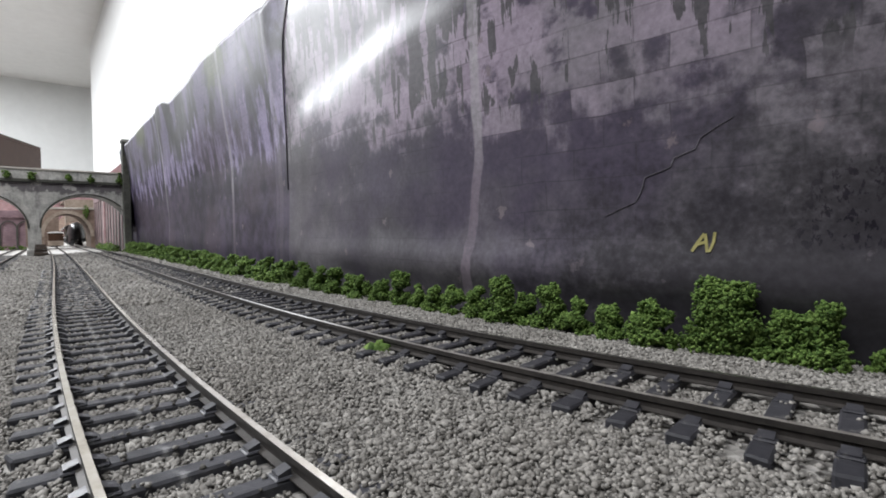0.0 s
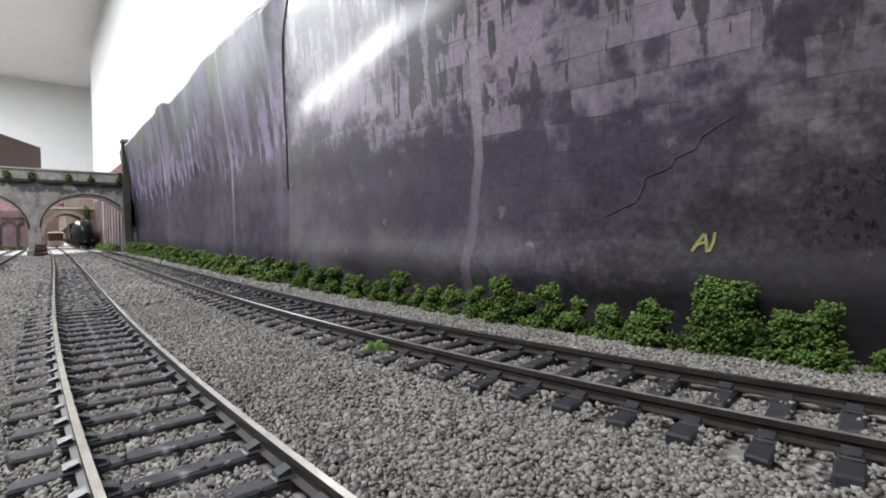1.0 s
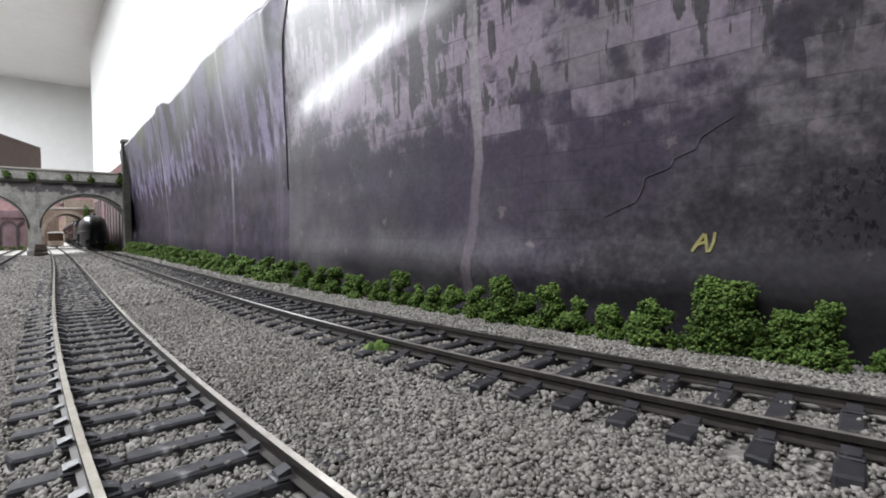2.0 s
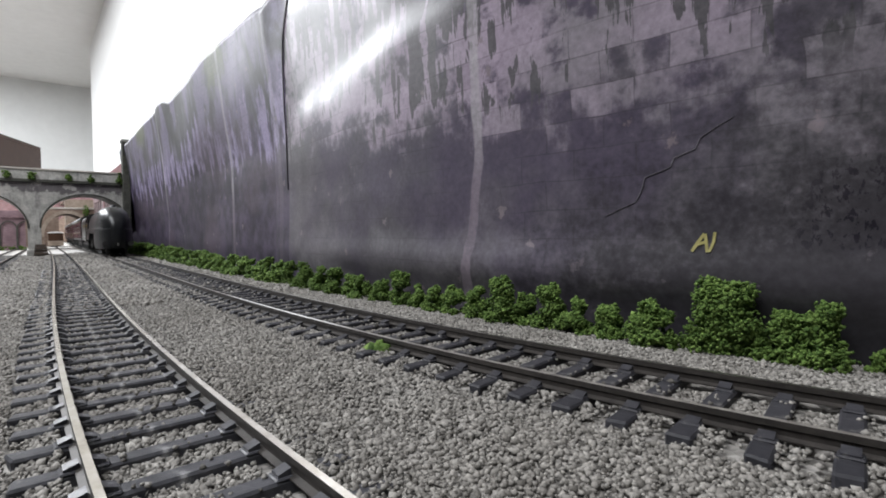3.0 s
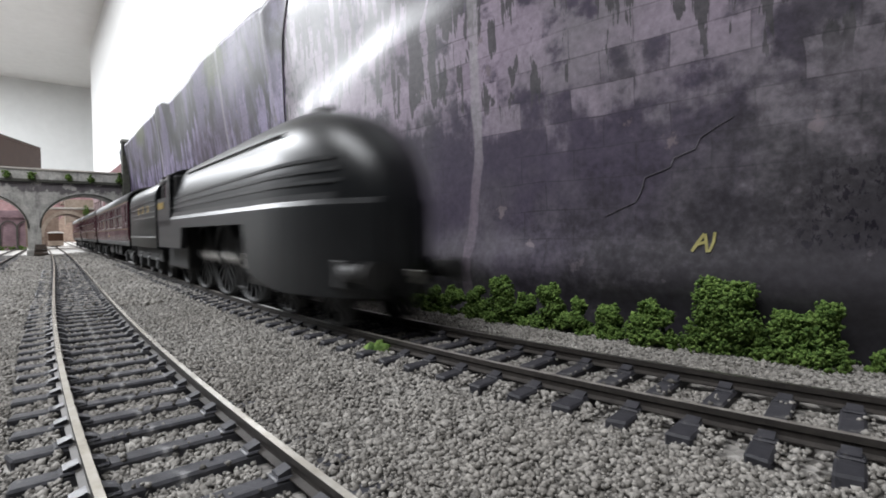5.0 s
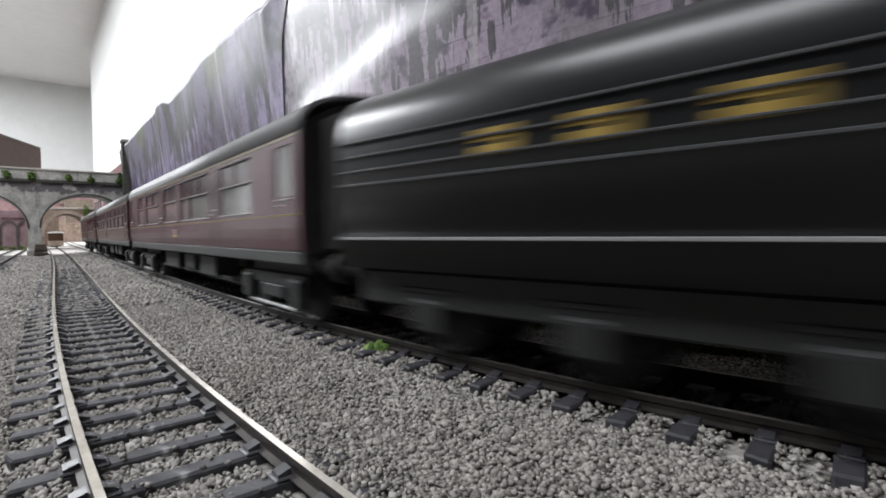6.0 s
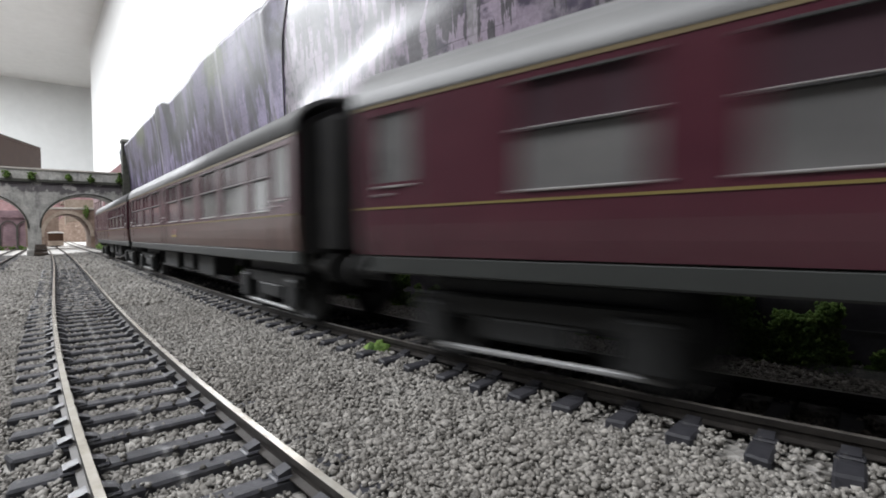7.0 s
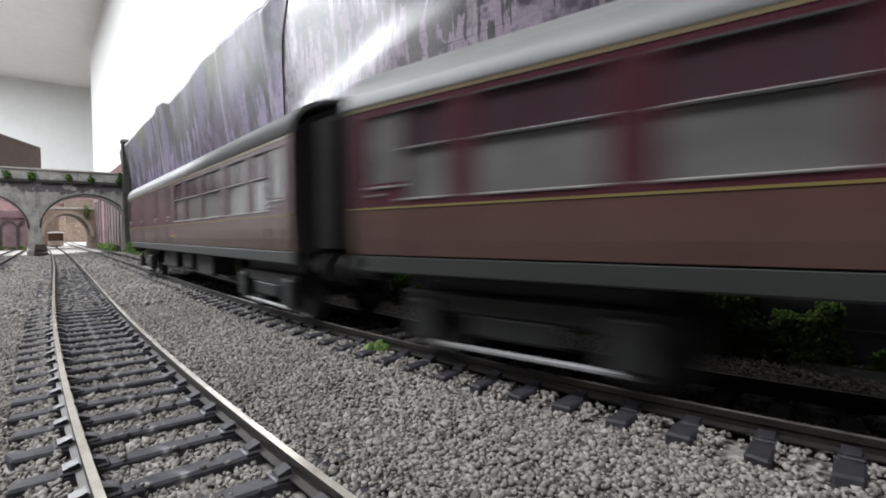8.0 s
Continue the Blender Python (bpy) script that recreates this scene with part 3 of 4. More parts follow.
def track(label, line, z, x0, x1, spacing, seed, loose=150, head="rail_top"):
    rng = random.Random(seed)
    tie = "dark_sleeper" if head == "rail_dull" else "sleeper"
    ob = thing("railway_track", label, "railway track", "model railway tracks")
    for off in (8.25, -8.25):
        part("rail", rail_mesh(line, off, z, x0, x1), ["rail_side", "rail_glint" if head == "rail_dull" and off > 0 else head], ob, "steel rail with a worn head")
    shapes = []
    k = math.ceil(x0 / spacing)
    n = 0
    rest = bmesh.new()
    while k * spacing < min(x1, 884):
        x = k * spacing
        d = math.degrees(math.atan2(line(x + 1) - line(x - 1), 2))
        m = mm(x, line(x), z + rng.uniform(-0.12, 0.08), 0, 0, d + rng.uniform(-1.2, 1.2))
        if n < loose:
            if len(shapes) < 6:
                shapes.append(part("sleeper", sleeper_mesh(seed * 10 + n), tie, ob))
                shapes[-1].matrix_local = m
            else:
                same("sleeper", rng.choice(shapes), ob, m)
        else:
            vs = box(rest, -1.3, 1.3, -14.8, 14.8, -4.6, -2.0)
            mk = mm(0, 0, 0, 0, 0, d)
            for v in vs:
                v.co = mk @ v.co + Vector((x, line(x), z))
        n += 1
        k += 1
    tagged(part("far_sleepers", rest, tie, ob), kind="stuff")
    return ob


track("model railway line with polished rails in grey ballast", siding_y, 0.0, -60, 1645, 8.4, 5)
track("model railway line with dark rails below the printed wall", main_y, MAIN_Z, -60, 2760, 7.2, 6, 160, "rail_dull")
track("model railway side line in grey ballast and white board", third_y, 0.0, 380, 1290, 8.4, 7, 60)


# ---------------------------------------------------------------- printed retaining wall
def lerp_list(x, pts):
    for (a, p), (b, q) in zip(pts, pts[1:]):
        if x <= b:
            k = (x - a) / (b - a)
            return p + (q - p) * max(0, k)
    return pts[-1][1]


def paper_y(x, z, bow):
    """Face of the pinned paper, bulging a little between its fixings."""
    b = bow * math.sin(min(z, 75) / 150 * math.pi) * (0.6 + 0.4 * math.sin(x / 60)) + 0.05 * max(0.0, z - 45)
    b += 2.4 * math.exp(-((z - 12 - 0.012 * x) / 6.5) ** 2) * min(1.0, max(0.15, (270 - x) / 140))
    zc = 85 + 0.125 * (205 - x)
    b -= 0.2 * 5.0 * 0.886 * (math.erf((z - zc) / 5.0) + 1) * min(1.0, max(0.0, (246 - x) / 50)) * min(1.0, max(0.0, (x - 60) / 60))
    b += 0.07 * max(0.0, z - 70) * min(1.0, max(0.0, x - 236) / 25)
    b += 1.5 * noise.noise(Vector((x / 70, z / 52, bow)))
    b += 0.5 * noise.noise(Vector((x / 26, z / 40, bow + 5)))
    return wall_y(x) + b


def sheet(x0, x1, tops, proud, bow, label, lean=0.0):
    bm = bmesh.new()
    nx, nz = max(24, int((x1 - x0) / 4)), 64
    front, back = [], []
    for i in range(nx + 1):
        xb = x0 + (x1 - x0) * i / nx
        colf, colb = [], []
        for j in range(nz + 1):
            k = j / nz
            x = xb + lean * k * (i / nx)
            z = -4 + (lerp_list(x, tops) + 4) * k
            y = paper_y(x, z, bow) + proud
            colf.append(bm.verts.new((x, y, z)))
            colb.append(bm.verts.new((x, y - 0.5, z)))
        front.append(colf)
        back.append(colb)
    for i in range(nx):
        for j in range(nz):
            f = bm.faces.new((front[i][j], front[i][j + 1], front[i + 1][j + 1], front[i + 1][j]))
            f.smooth = True
            bm.faces.new((back[i][j], back[i + 1][j], back[i + 1][j + 1], back[i][j + 1])).smooth = True
        bm.faces.new((front[i][nz], back[i][nz], back[i + 1][nz], front[i + 1][nz]))
        bm.faces.new((front[i][0], front[i + 1][0], back[i + 1][0], back[i][0]))
    for i in (0, nx):
        for j in range(nz):
            q = (front[i][j], back[i][j], back[i][j + 1], front[i][j + 1])
            bm.faces.new(q if i == 0 else q[::-1])
    bmesh.ops.recalc_face_normals(bm, faces=bm.faces)
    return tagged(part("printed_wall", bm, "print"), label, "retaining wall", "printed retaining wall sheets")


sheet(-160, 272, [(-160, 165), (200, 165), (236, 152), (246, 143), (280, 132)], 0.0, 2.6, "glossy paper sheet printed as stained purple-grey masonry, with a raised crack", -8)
sheet(250, 584, [(250, 138), (271, 141), (321, 144.5), (381, 146), (423, 142.5), (508, 142.5), (530, 148), (561, 150.5), (590, 150)], -1.2, 2.0, "wavy-topped paper sheet printed as streaked masonry")
sheet(578, 886, [(570, 149), (680, 151), (890, 148)], -2.4, 1.6, "paper sheet printed as purple masonry beside the bridge")

# a printed pale streak, a crease and a painted mark on the near sheet


def decal(name, pts, half, mat, label, category, lift=0.25, taper=None, rough=0.0):
    """A thin ribbon lying on the near sheet along (x, z) points."""
    bm = bmesh.new()
    dense = []
    for (a, b) in zip(pts, pts[1:]):
        for s in range(8):
            k = s / 8
            dense.append((a[0] + (b[0] - a[0]) * k, a[1] + (b[1] - a[1]) * k))
    dense.append(pts[-1])
    prev = None
    n = len(dense)
    for i, (x, z) in enumerate(dense):
        p, q = dense[max(0, i - 1)], dense[min(n - 1, i + 1)]
        d = Vector((q[0] - p[0], q[1] - p[1])).normalized()
        w = half * (taper(i / (n - 1)) if taper else 1)
        row = []
        for sgn in (-1, 1):
            wj = w * (1 + rough * noise.noise(Vector((z / 4, sgn * 7.3, x / 9))))
            xx, zz = x - d.y * wj * sgn, z + d.x * wj * sgn
            row.append((xx, zz, wj))
        ring = []
        for (xx, zz, _), up in ((row[0], 0), (row[1], 0), (row[1], lift), (row[0], lift)):
            ring.append(bm.verts.new((xx, paper_y(xx, zz, 2.6) + up - 0.05, zz)))
        if prev:
            for k in range(4):
                bm.faces.new((prev[k], prev[(k + 1) % 4], ring[(k + 1) % 4], ring[k]))
        prev = ring
    bmesh.ops.recalc_face_normals(bm, faces=bm.faces)
    return tagged(part(name, bm, mat), label, category)


decal("crack", [(67.6, 26.6), (64.5, 28.0), (60.4, 29.6), (59.0, 32.3), (58.4, 34.9), (52.9, 36.7), (52.2, 38.6), (47.9, 40.1), (47.0, 42.2), (43.8, 44.1), (41.0, 45.4)], 0.075, "crease", "raised jagged crease across the masonry sheet", "crack", 0.22, lambda k: 0.35 + 1.2 * math.sin(k * math.pi), 0.5)
for pts in ([(48.2, 18.6), (47.2, 20.5), (46.0, 22.3)], [(46.0, 22.3), (45.3, 18.5)], [(47.4, 20.1), (45.6, 20.6)], [(44.9, 18.6), (44.2, 20.6), (44.0, 22.6)]):
    decal("paint_mark", pts, 0.3, "graffiti", "small faded yellow painted stroke on the masonry sheet", "graffiti", 0.3, None, 0.5)

decal("sheet_edge", [(252, 46), (248.5, 86), (241.5, 119), (234.5, 137)], 0.42, "gap", "dark open joint between two printed paper sheets", "paper edge", 0.5, lambda k: 0.5 + 0.6 * k)

# end pillar and bridge


def arch_wall(bm, x0, x1, y_list, z0, top, arches, steps=22):
    """A wall across the line with elliptical openings: (centre, half width, springing, rise)."""
    cols = set(y_list)
    for c, w, s, r in arches:
        for k in range(steps + 1):
            cols.add(c - w * math.cos(k * math.pi / steps))
    lo, hi = min(y_list), max(y_list)
    cols = sorted(c for c in cols if lo <= c <= hi)

    def under(y, side):
        for c, w, s, r in arches:
            d = (y - c) / w
            if (-1 <= d < 1 and side > 0) or (-1 < d <= 1 and side < 0):
                return s + r * math.sqrt(max(0, 1 - d * d)) if abs(d) < 1 else s
        return None
    for a, b in zip(cols, cols[1:]):
        if b - a < 1e-6:
            continue
        mid = 0.5 * (a + b)
        inside = under(mid, 1)
        za = z0 if inside is None else under(a, 1)
        zb = z0 if inside is None else under(b, -1)
        za = z0 if za is None else za
        zb = z0 if zb is None else zb
        v = [bm.verts.new(p) for p in ((x0, a, za), (x0, b, zb), (x0, b, top), (x0, a, top), (x1, a, za), (x1, b, zb), (x1, b, top), (x1, a, top))]
        for idx in ((0, 3, 2, 1), (4, 5, 6, 7), (0, 1, 5, 4), (3, 7, 6, 2), (0, 4, 7, 3), (1, 2, 6, 5)):
            bm.faces.new([v[i] for i in idx])
    bmesh.ops.remove_doubles(bm, verts=bm.verts, dist=0.01)


def ring(bm, x0, x1, c, w, s, r, thick, y_min=-999, steps=40):
    """An arch ring standing a little proud of its wall."""
    rings = []
    for k in range(steps + 1):
        t = k * math.pi / steps
        yi, zi = c - w * math.cos(t), s + r * math.sin(t)
        yo, zo = c - (w + thick) * math.cos(t), s + (r + thick) * math.sin(t)
        if min(yi, yo) < y_min:
            continue
        rings.append([(x0, yi, zi), (x0, yo, zo), (x1, yo, zo), (x1, yi, zi)])
    loft(bm, rings, smooth=False)
    bmesh.ops.recalc_face_normals(bm, faces=bm.faces)


def ivy(name, label, at, size, count, seed, group=""):
    """A clump of small foam leaves round a point."""
    rng = np.random.default_rng(seed)
    d = rng.normal(size=(count, 3)) * np.array(size) * 0.45
    c = d + np.array(at)
    me = scatter_mesh(name, c, rng.uniform(0.9, 1.9, count), 1, "leaf", rng, (1, 1, 1), 0.5, False, (0.4, 1.35))
    return tagged(new(name, me), label, "plant", group)


BX = 840
bridge = thing("bridge", "grey weathered stone bridge with flat arches over the tracks", "bridge")
bm = bmesh.new()
arch_wall(bm, BX, BX + 48, [-112, 160], -4, 95, [(-62, 50, 34, 44.5), (52, 50, 34, 44.5)])
part("spandrel", bm, "stone", bridge)
bm = bmesh.new()
ring(bm, BX - 1.2, BX + 1, -62, 50, 34, 44.5, 1.9, -102.5)
part("arch_ring", bm, "dark_stone", bridge, "dark stained arch ring")
bm = bmesh.new()
ring(bm, BX - 1.2, BX + 1, 52, 50, 34, 44.5, 1.9)
part("arch_ring", bm, "dark_stone", bridge, "dark stained arch ring")
bm = bmesh.new()
box(bm, BX - 3, BX + 51, -113, 162, 93, 97, 0.6)
part("string_course", bm, "dark_stone", bridge)
bm = bmesh.new()
box(bm, BX - 0.8, BX + 5, -112, 160, 97, 109, 0.5)
part("parapet", bm, "stone", bridge)
bm = bmesh.new()
box(bm, BX + 43, BX + 48, -112, 160, 97, 109, 0.5)
part("parapet", bm, "stone", bridge)
for x in (BX - 2, BX + 42):
    bm = bmesh.new()
    box(bm, x, x + 8, -113, 162, 109, 111.5, 0.5)
    part("coping", bm, "pale_stone", bridge)
bm = bmesh.new()
box(bm, BX - 2.5, BX + 50, -13.5, 3.5, -4, 6, 0.6)
part("pier_base", bm, "stone", bridge)
pillar = thing("pillar", "tall dark mossy stone pillar at the bridge end", "pillar")
bm = bmesh.new()
box(bm, BX - 12, BX + 2, -112, -103, -4, 154, 0.8)
part("shaft", bm, "dark_stone", pillar)
bm = bmesh.new()
box(bm, BX - 13, BX + 3, -113, -102, 154, 158, 0.8)
part("cap", bm, "stone", pillar)
for k, (y, z, s) in enumerate(((20, 102, 4), (-4, 101, 4.5), (-42, 101, 4), (-66, 100, 4), (-100, 101, 4.5))):
    ivy("ivy", "small tuft of green foam ivy on the bridge parapet", (BX - 3, y, z), (2.5, s, s * 1.3), 46, 40 + k, "ivy tufts on the bridge")
stack = thing("timber_stack", "stack of old brown sleepers against the bridge pier", "timber stack")
for k in range(5):
    bm = bmesh.new()
    box(bm, BX - 10 - 0.8 * (k % 2), BX - 3, -19 + 0.7 * k, -3 - 0.5 * k, -4 + 3.4 * k, -0.9 + 3.4 * k, 0.3)
    part("timber", bm, "rust", stack)

# second bridge and brick walls behind
AX = 1290
b2 = thing("bridge", "brown stone arch bridge with a pale coping beyond the first", "bridge")
bm = bmesh.new()
arch_wall(bm, AX, AX + 120, [-150, 4], -4, 78, [(-61, 38.5, 22, 47)])
part("spandrel", bm, "brown_stone", b2)
bm = bmesh.new()
ring(bm, AX - 1.5, AX + 2, -61, 38.5, 22, 47, 6.5, -200)
part("arch_ring", bm, "ring_stone", b2, "worn brown arch ring")
bm = bmesh.new()
box(bm, AX - 2, AX + 62, -152, 5, 78, 82, 0.6)
part("coping", bm, "pale_stone", b2)
ivy("ivy", "hanging green foam ivy on the brown bridge", (AX - 4, -93, 72), (3, 5, 16), 90, 60)

for k, (x0, x1, y0, y1, mat, axis) in enumerate(((888, 1290, -120, -108, "purple_brick_x", 0), (1290, 1302, 6, 260, "purple_brick", 1))):
    w = thing("brick_wall", "purple brick retaining wall with a row of blind arches", "brick wall", "arcaded brick walls")
    bm = bmesh.new()
    h = 104 if k == 0 else 74
    box(bm, x0, x1, y0, y1, -4, h)
    part("backing", bm, "dark_stone" if k == 0 else mat, w)
    length = (x1 - x0) if k == 0 else (y1 - y0)
    n = 11 if k == 0 else 10
    for i in range(n + 1):
        bm = bmesh.new()
        p = length * i / n
        if k == 0:
            box(bm, x0 + p - 7, x0 + p + 7, y1, y1 + 1.3, -4, h - 14, 0.3)
        else:
            ring(bm, x0 - 4, x0 - 0.5, y0 + p, 11, 40, 12, 1.8, y0)
            box(bm, x0 - 4, x0, y0 + p - 14.2, y0 + p - 11.2, -4, 40, 0.4)
        part("pilaster", bm, mat if k == 0 else "dark_stone", w)
    bm = bmesh.new()
    if k == 0:
        box(bm, x0, x1, y1, y1 + 2, h - 14, h, 0.5)
    else:
        box(bm, x0 - 5, x0, y0, y1, h - 14, h, 0.5)
    part("frieze", bm, mat, w)
bm = bmesh.new()
arch_wall(bm, 1700, 1712, [-260, 300], -3.2, 150, [(main_y(1705), 34, 44, 40)])
tagged(part("wall_brick", bm, "pink_brick"), "pink brick-paper wall with an arch for the line", "wall", kind="structure")

hill = thing("gable", "pink brick-paper gable rising behind the bridge", "gable")
bm = bmesh.new()
pr = [(-185, -3.2), (-105, -3.2), (-105, 128), (-150, 172), (-185, 190)]
fa = [bm.verts.new((1100, y, z)) for y, z in pr]
fb = [bm.verts.new((1112, y, z)) for y, z in pr]
bm.faces.new(fa[::-1])
bm.faces.new(fb)
for i in range(5):
    bm.faces.new((fa[i], fa[(i + 1) % 5], fb[(i + 1) % 5], fb[i]))
bmesh.ops.recalc_face_normals(bm, faces=bm.faces)
part("panel", bm, "pink_brick", hill)

slab("wall_stone", 1660, 1675, -60, 30, -3.2, 78, "brown_stone", "brown stone wall closing the tunnel behind the van", "wall")
slab("wall_end", 2705, 2720, -260, 300, -3.2, 150, "brown_stone", "brown board closing the cutting", "wall")
hut = thing("brake_van", "small brown van with a white roof and pale lower side", "railway van", at=(1560, -50, -3.2))
bm = bmesh.new()
box(bm, 0, 60, -15, 15, 3, 15, 0.5)
part("lower_side", bm, "ring_stone", hut, "pale weathered lower planks")
bm = bmesh.new()
box(bm, 0.5, 59.5, -14.5, 14.5, 15, 34, 0.5)
part("upper_side", bm, "van_wood", hut)
bm = bmesh.new()
loft(bm, [[(x, 16.5 * math.cos(a), 34 + 4 * math.sin(a)) for a in [math.pi * k / 12 for k in range(13)]] for x in (-2, 62)])
part("roof", bm, "white_board", hut)
bm = bmesh.new()
box(bm, 4, 56, -9, 9, 0, 3.4, 0.3)
part("chassis", bm, "black", hut)

portal = thing("tunnel_portal", "pale stone tunnel portal beyond the brown bridge", "tunnel portal")
bm = bmesh.new()
arch_wall(bm, 1480, 1500, [-150, -66], -3.2, 110, [(main_y(1490), 24, 36, 24)])
part("wall", bm, "ring_stone", portal)
# unseen slab added to keep lamp light out of the portal
bm = bmesh.new()
box(bm, 1500, 1698, -150, -64, 106, 110, 0.5)
part("roof", bm, "brown_stone", portal)


# ---------------------------------------------------------------- bushes below the wall
def bush(x, h, w, seed, fine):
    """A torn lump of foam: many crumbly knobs with gaps between them."""
    rng = np.random.default_rng(seed)
    y0 = wall_y(x) + 3 + w * 0.42
    base = ground_z(y0) - 0.3
    count, each = (17, 150) if fine else (12, 70)
    ob = thing("bush", "crumbly green foam bush in ballast at the wall foot", "bush", "bushes along the wall")
    for k in range(count):
        up = 0.0 if k < 5 else rng.uniform(0.15, 1.0) ** 0.8
        if k == 5:
            up = 1.0
        rk = h * rng.uniform(0.13, 0.22) * (1.15 - 0.35 * up)
        ang, reach = rng.uniform(0, math.tau), w * 0.5 * (1 - 0.55 * up) * rng.uniform(0.45, 1.0)
        knob = np.array([x + reach * math.cos(ang), y0 + 0.75 * reach * math.sin(ang), base + rk * 0.7 + up * (h - 1.7 * rk)])
        d = rng.normal(size=(each, 3))
        d /= np.linalg.norm(d, axis=1)[:, None]
        c = knob + d * (rk * rng.uniform(0.45, 1.08, each))[:, None] * np.array([1.1, 1.0, 0.95])
        c[:, 2] = np.maximum(c[:, 2], base + 0.2)
        c[:, 1] = np.maximum(c[:, 1], np.array([wall_y(v) + 3.2 for v in c[:, 0]]))
        r = rng.uniform(0.22, 0.56, each) if fine else rng.uniform(0.45, 1.05, each)
        me = scatter_mesh("clump", c, r * (1.0 if h > 8 else 0.85), 0, "leaf", rng, (1, 1, 1), 0.45, False, (0.5, 1.35))
        new("clump", me).parent = ob
    return ob


NEAR_BUSHES = [(17.5, 4.5, 4), (25.5, 12.5, 7), (31, 10, 6), (35, 7, 5), (39, 15.2, 6), (43, 15.8, 6), (54, 10.3, 10), (64.5, 8.2, 8), (73, 9, 8), (80, 12, 8), (87, 9, 7), (94, 13.2, 10), (104, 9.5, 8), (114, 9, 8), (123, 8.4, 8), (132, 8, 7), (141, 12.4, 8), (153, 8.3, 8), (165, 9.2, 10), (175, 9, 8), (186, 11, 11), (200, 11, 10), (215, 12.5, 12), (231, 12, 12)]
for k, (x, h, w) in enumerate(NEAR_BUSHES):
    bush(x, h, w, 100 + k, True)
rng = random.Random(3)
x = 244
while x < 826:
    bush(x, rng.uniform(10.5, 13.5) + max(0, x - 345) * 0.009, rng.uniform(12, 16), 200 + x, False)
    x += rng.randint(10, 15)
for k, x in enumerate(range(905, 1150, 14)):
    ivy("bush", "crumbly green foam bush beyond the bridge", (x, -101, 2), (7, 5, 6), 60, 900 + k, "bushes along the wall")
for k in range(9):
    ivy("bush", "crumbly green foam bush beside the arcaded wall", (1270, 12 + k * 14, 0.5), (4, 8, 5), 40, 980 + k, "bushes along the wall")
ivy("grass_tuft", "small bright green tuft in the ballast", (87, -54.0, -1.2), (1.9, 1.7, 0.8), 46, 77)


# ---------------------------------------------------------------- rolling stock (x runs from the front backwards, z from the rail)
def wheel_disc(bm, y, r, side, spokes):
    """One flanged wheel at lateral y, facing side."""
    seg = 28
    prof = [(r + 0.7, 0), (r + 0.7, 0.6), (r, 0.9), (r, 2.4), (r - 1.1, 2.4), (r - 1.3, 1.7)]
    rings = []
    for rad, d in prof:
        rings.append([(rad * math.cos(k * math.tau / seg), y + side * d, rad * math.sin(k * math.tau / seg)) for k in range(seg)])
    vr = loft(bm, rings, caps=False)
    if spokes:
        cyl(bm, (0, y, 0), (0, side, 0), 2.2, 2.2, 12)
        for k in range(spokes):
            a = k * math.tau / spokes
            u, w = Vector((math.cos(a), 0, math.sin(a))), Vector((-math.sin(a), 0, math.cos(a)))
            q = []
            for d, t in ((1.5, 0.55), (r - 0.9, 0.4)):
                for s in (-1, 1):
                    for yy in (0.5, 1.5):
                        q.append(bm.verts.new(u * d + w * t * s + Vector((0, y + side * yy, 0))))
            for idx in ((0, 1, 5, 4), (2, 6, 7, 3), (0, 4, 6, 2), (1, 3, 7, 5)):
                bm.faces.new([q[i] for i in idx])
    else:
        bm.faces.new(vr[-1])
        cyl(bm, (0, y, 0), (0, side, 0), 1.4, 2.6, 10)


def wheelset(r, parent, x, z=None, spokes=0, crank=0.0):
    bm = bmesh.new()
    for s in (1, -1):
        wheel_disc(bm, s * 7.25, r, s, spokes)
        if crank:
            a = 0 if s > 0 else math.pi / 2
            cyl(bm, (crank * math.cos(a), s * 8.5, crank * math.sin(a)), (0, s, 0), 0.9, 4.0, 10)
    cyl(bm, (0, -8, 0), (0, 1, 0), 1.0, 16, 8)
    bmesh.ops.recalc_face_normals(bm, faces=bm.faces)
    ob = part("wheelset", bm, "frame", parent, "pair of flanged metal wheels on an axle")
    ob.location = (x * MM, 0, (r if z is None else z) * MM)
    ob["radius"] = r
    return ob


def buffer_pair(parent, x, z, out, y=11.5):
    for s in (-1, 1):
        bm = bmesh.new()
        cyl(bm, (x, s * y, z), (out, 0, 0), 1.6, 4, 12)
        cyl(bm, (x + 4 * out, s * y, z), (out, 0, 0), 0.9, 2.2, 10)
        cyl(bm, (x + 6 * out, s * y, z), (out, 0, 0), 3.1, 0.8, 18)
        part("buffer", bm, "black", parent)


# --- engine
NOSE_W, NOSE_H, NOSE_AT = 40.0, 43.0, 6.5


def round_off(u, length, power):
    if u >= length:
        return 1.0
    return max(0.0, 1 - ((length - u) / length) ** power) ** (1 / power)


def casing_half(u):
    u = max(0.0, u - NOSE_AT)
    return 16.4 * (0.04 + 0.96 * round_off(u, NOSE_W, 2.0))


def casing_top(u):
    k = round_off(max(0.0, u - NOSE_AT), NOSE_H, 2.3)
    return 22 + 30.8 * k - 0.022 * max(0, u - 60)


def casing_y(u, z):
    """Half width of the casing at height z."""
    zm, zt = 26.0, casing_top(u)
    if z <= zm or zt <= zm:
        return casing_half(u)
    k = min(1, (z - zm) / (zt - zm))
    s = k ** (1 / 0.8)
    return casing_half(u) * max(0, 1 - s * s) ** 0.36


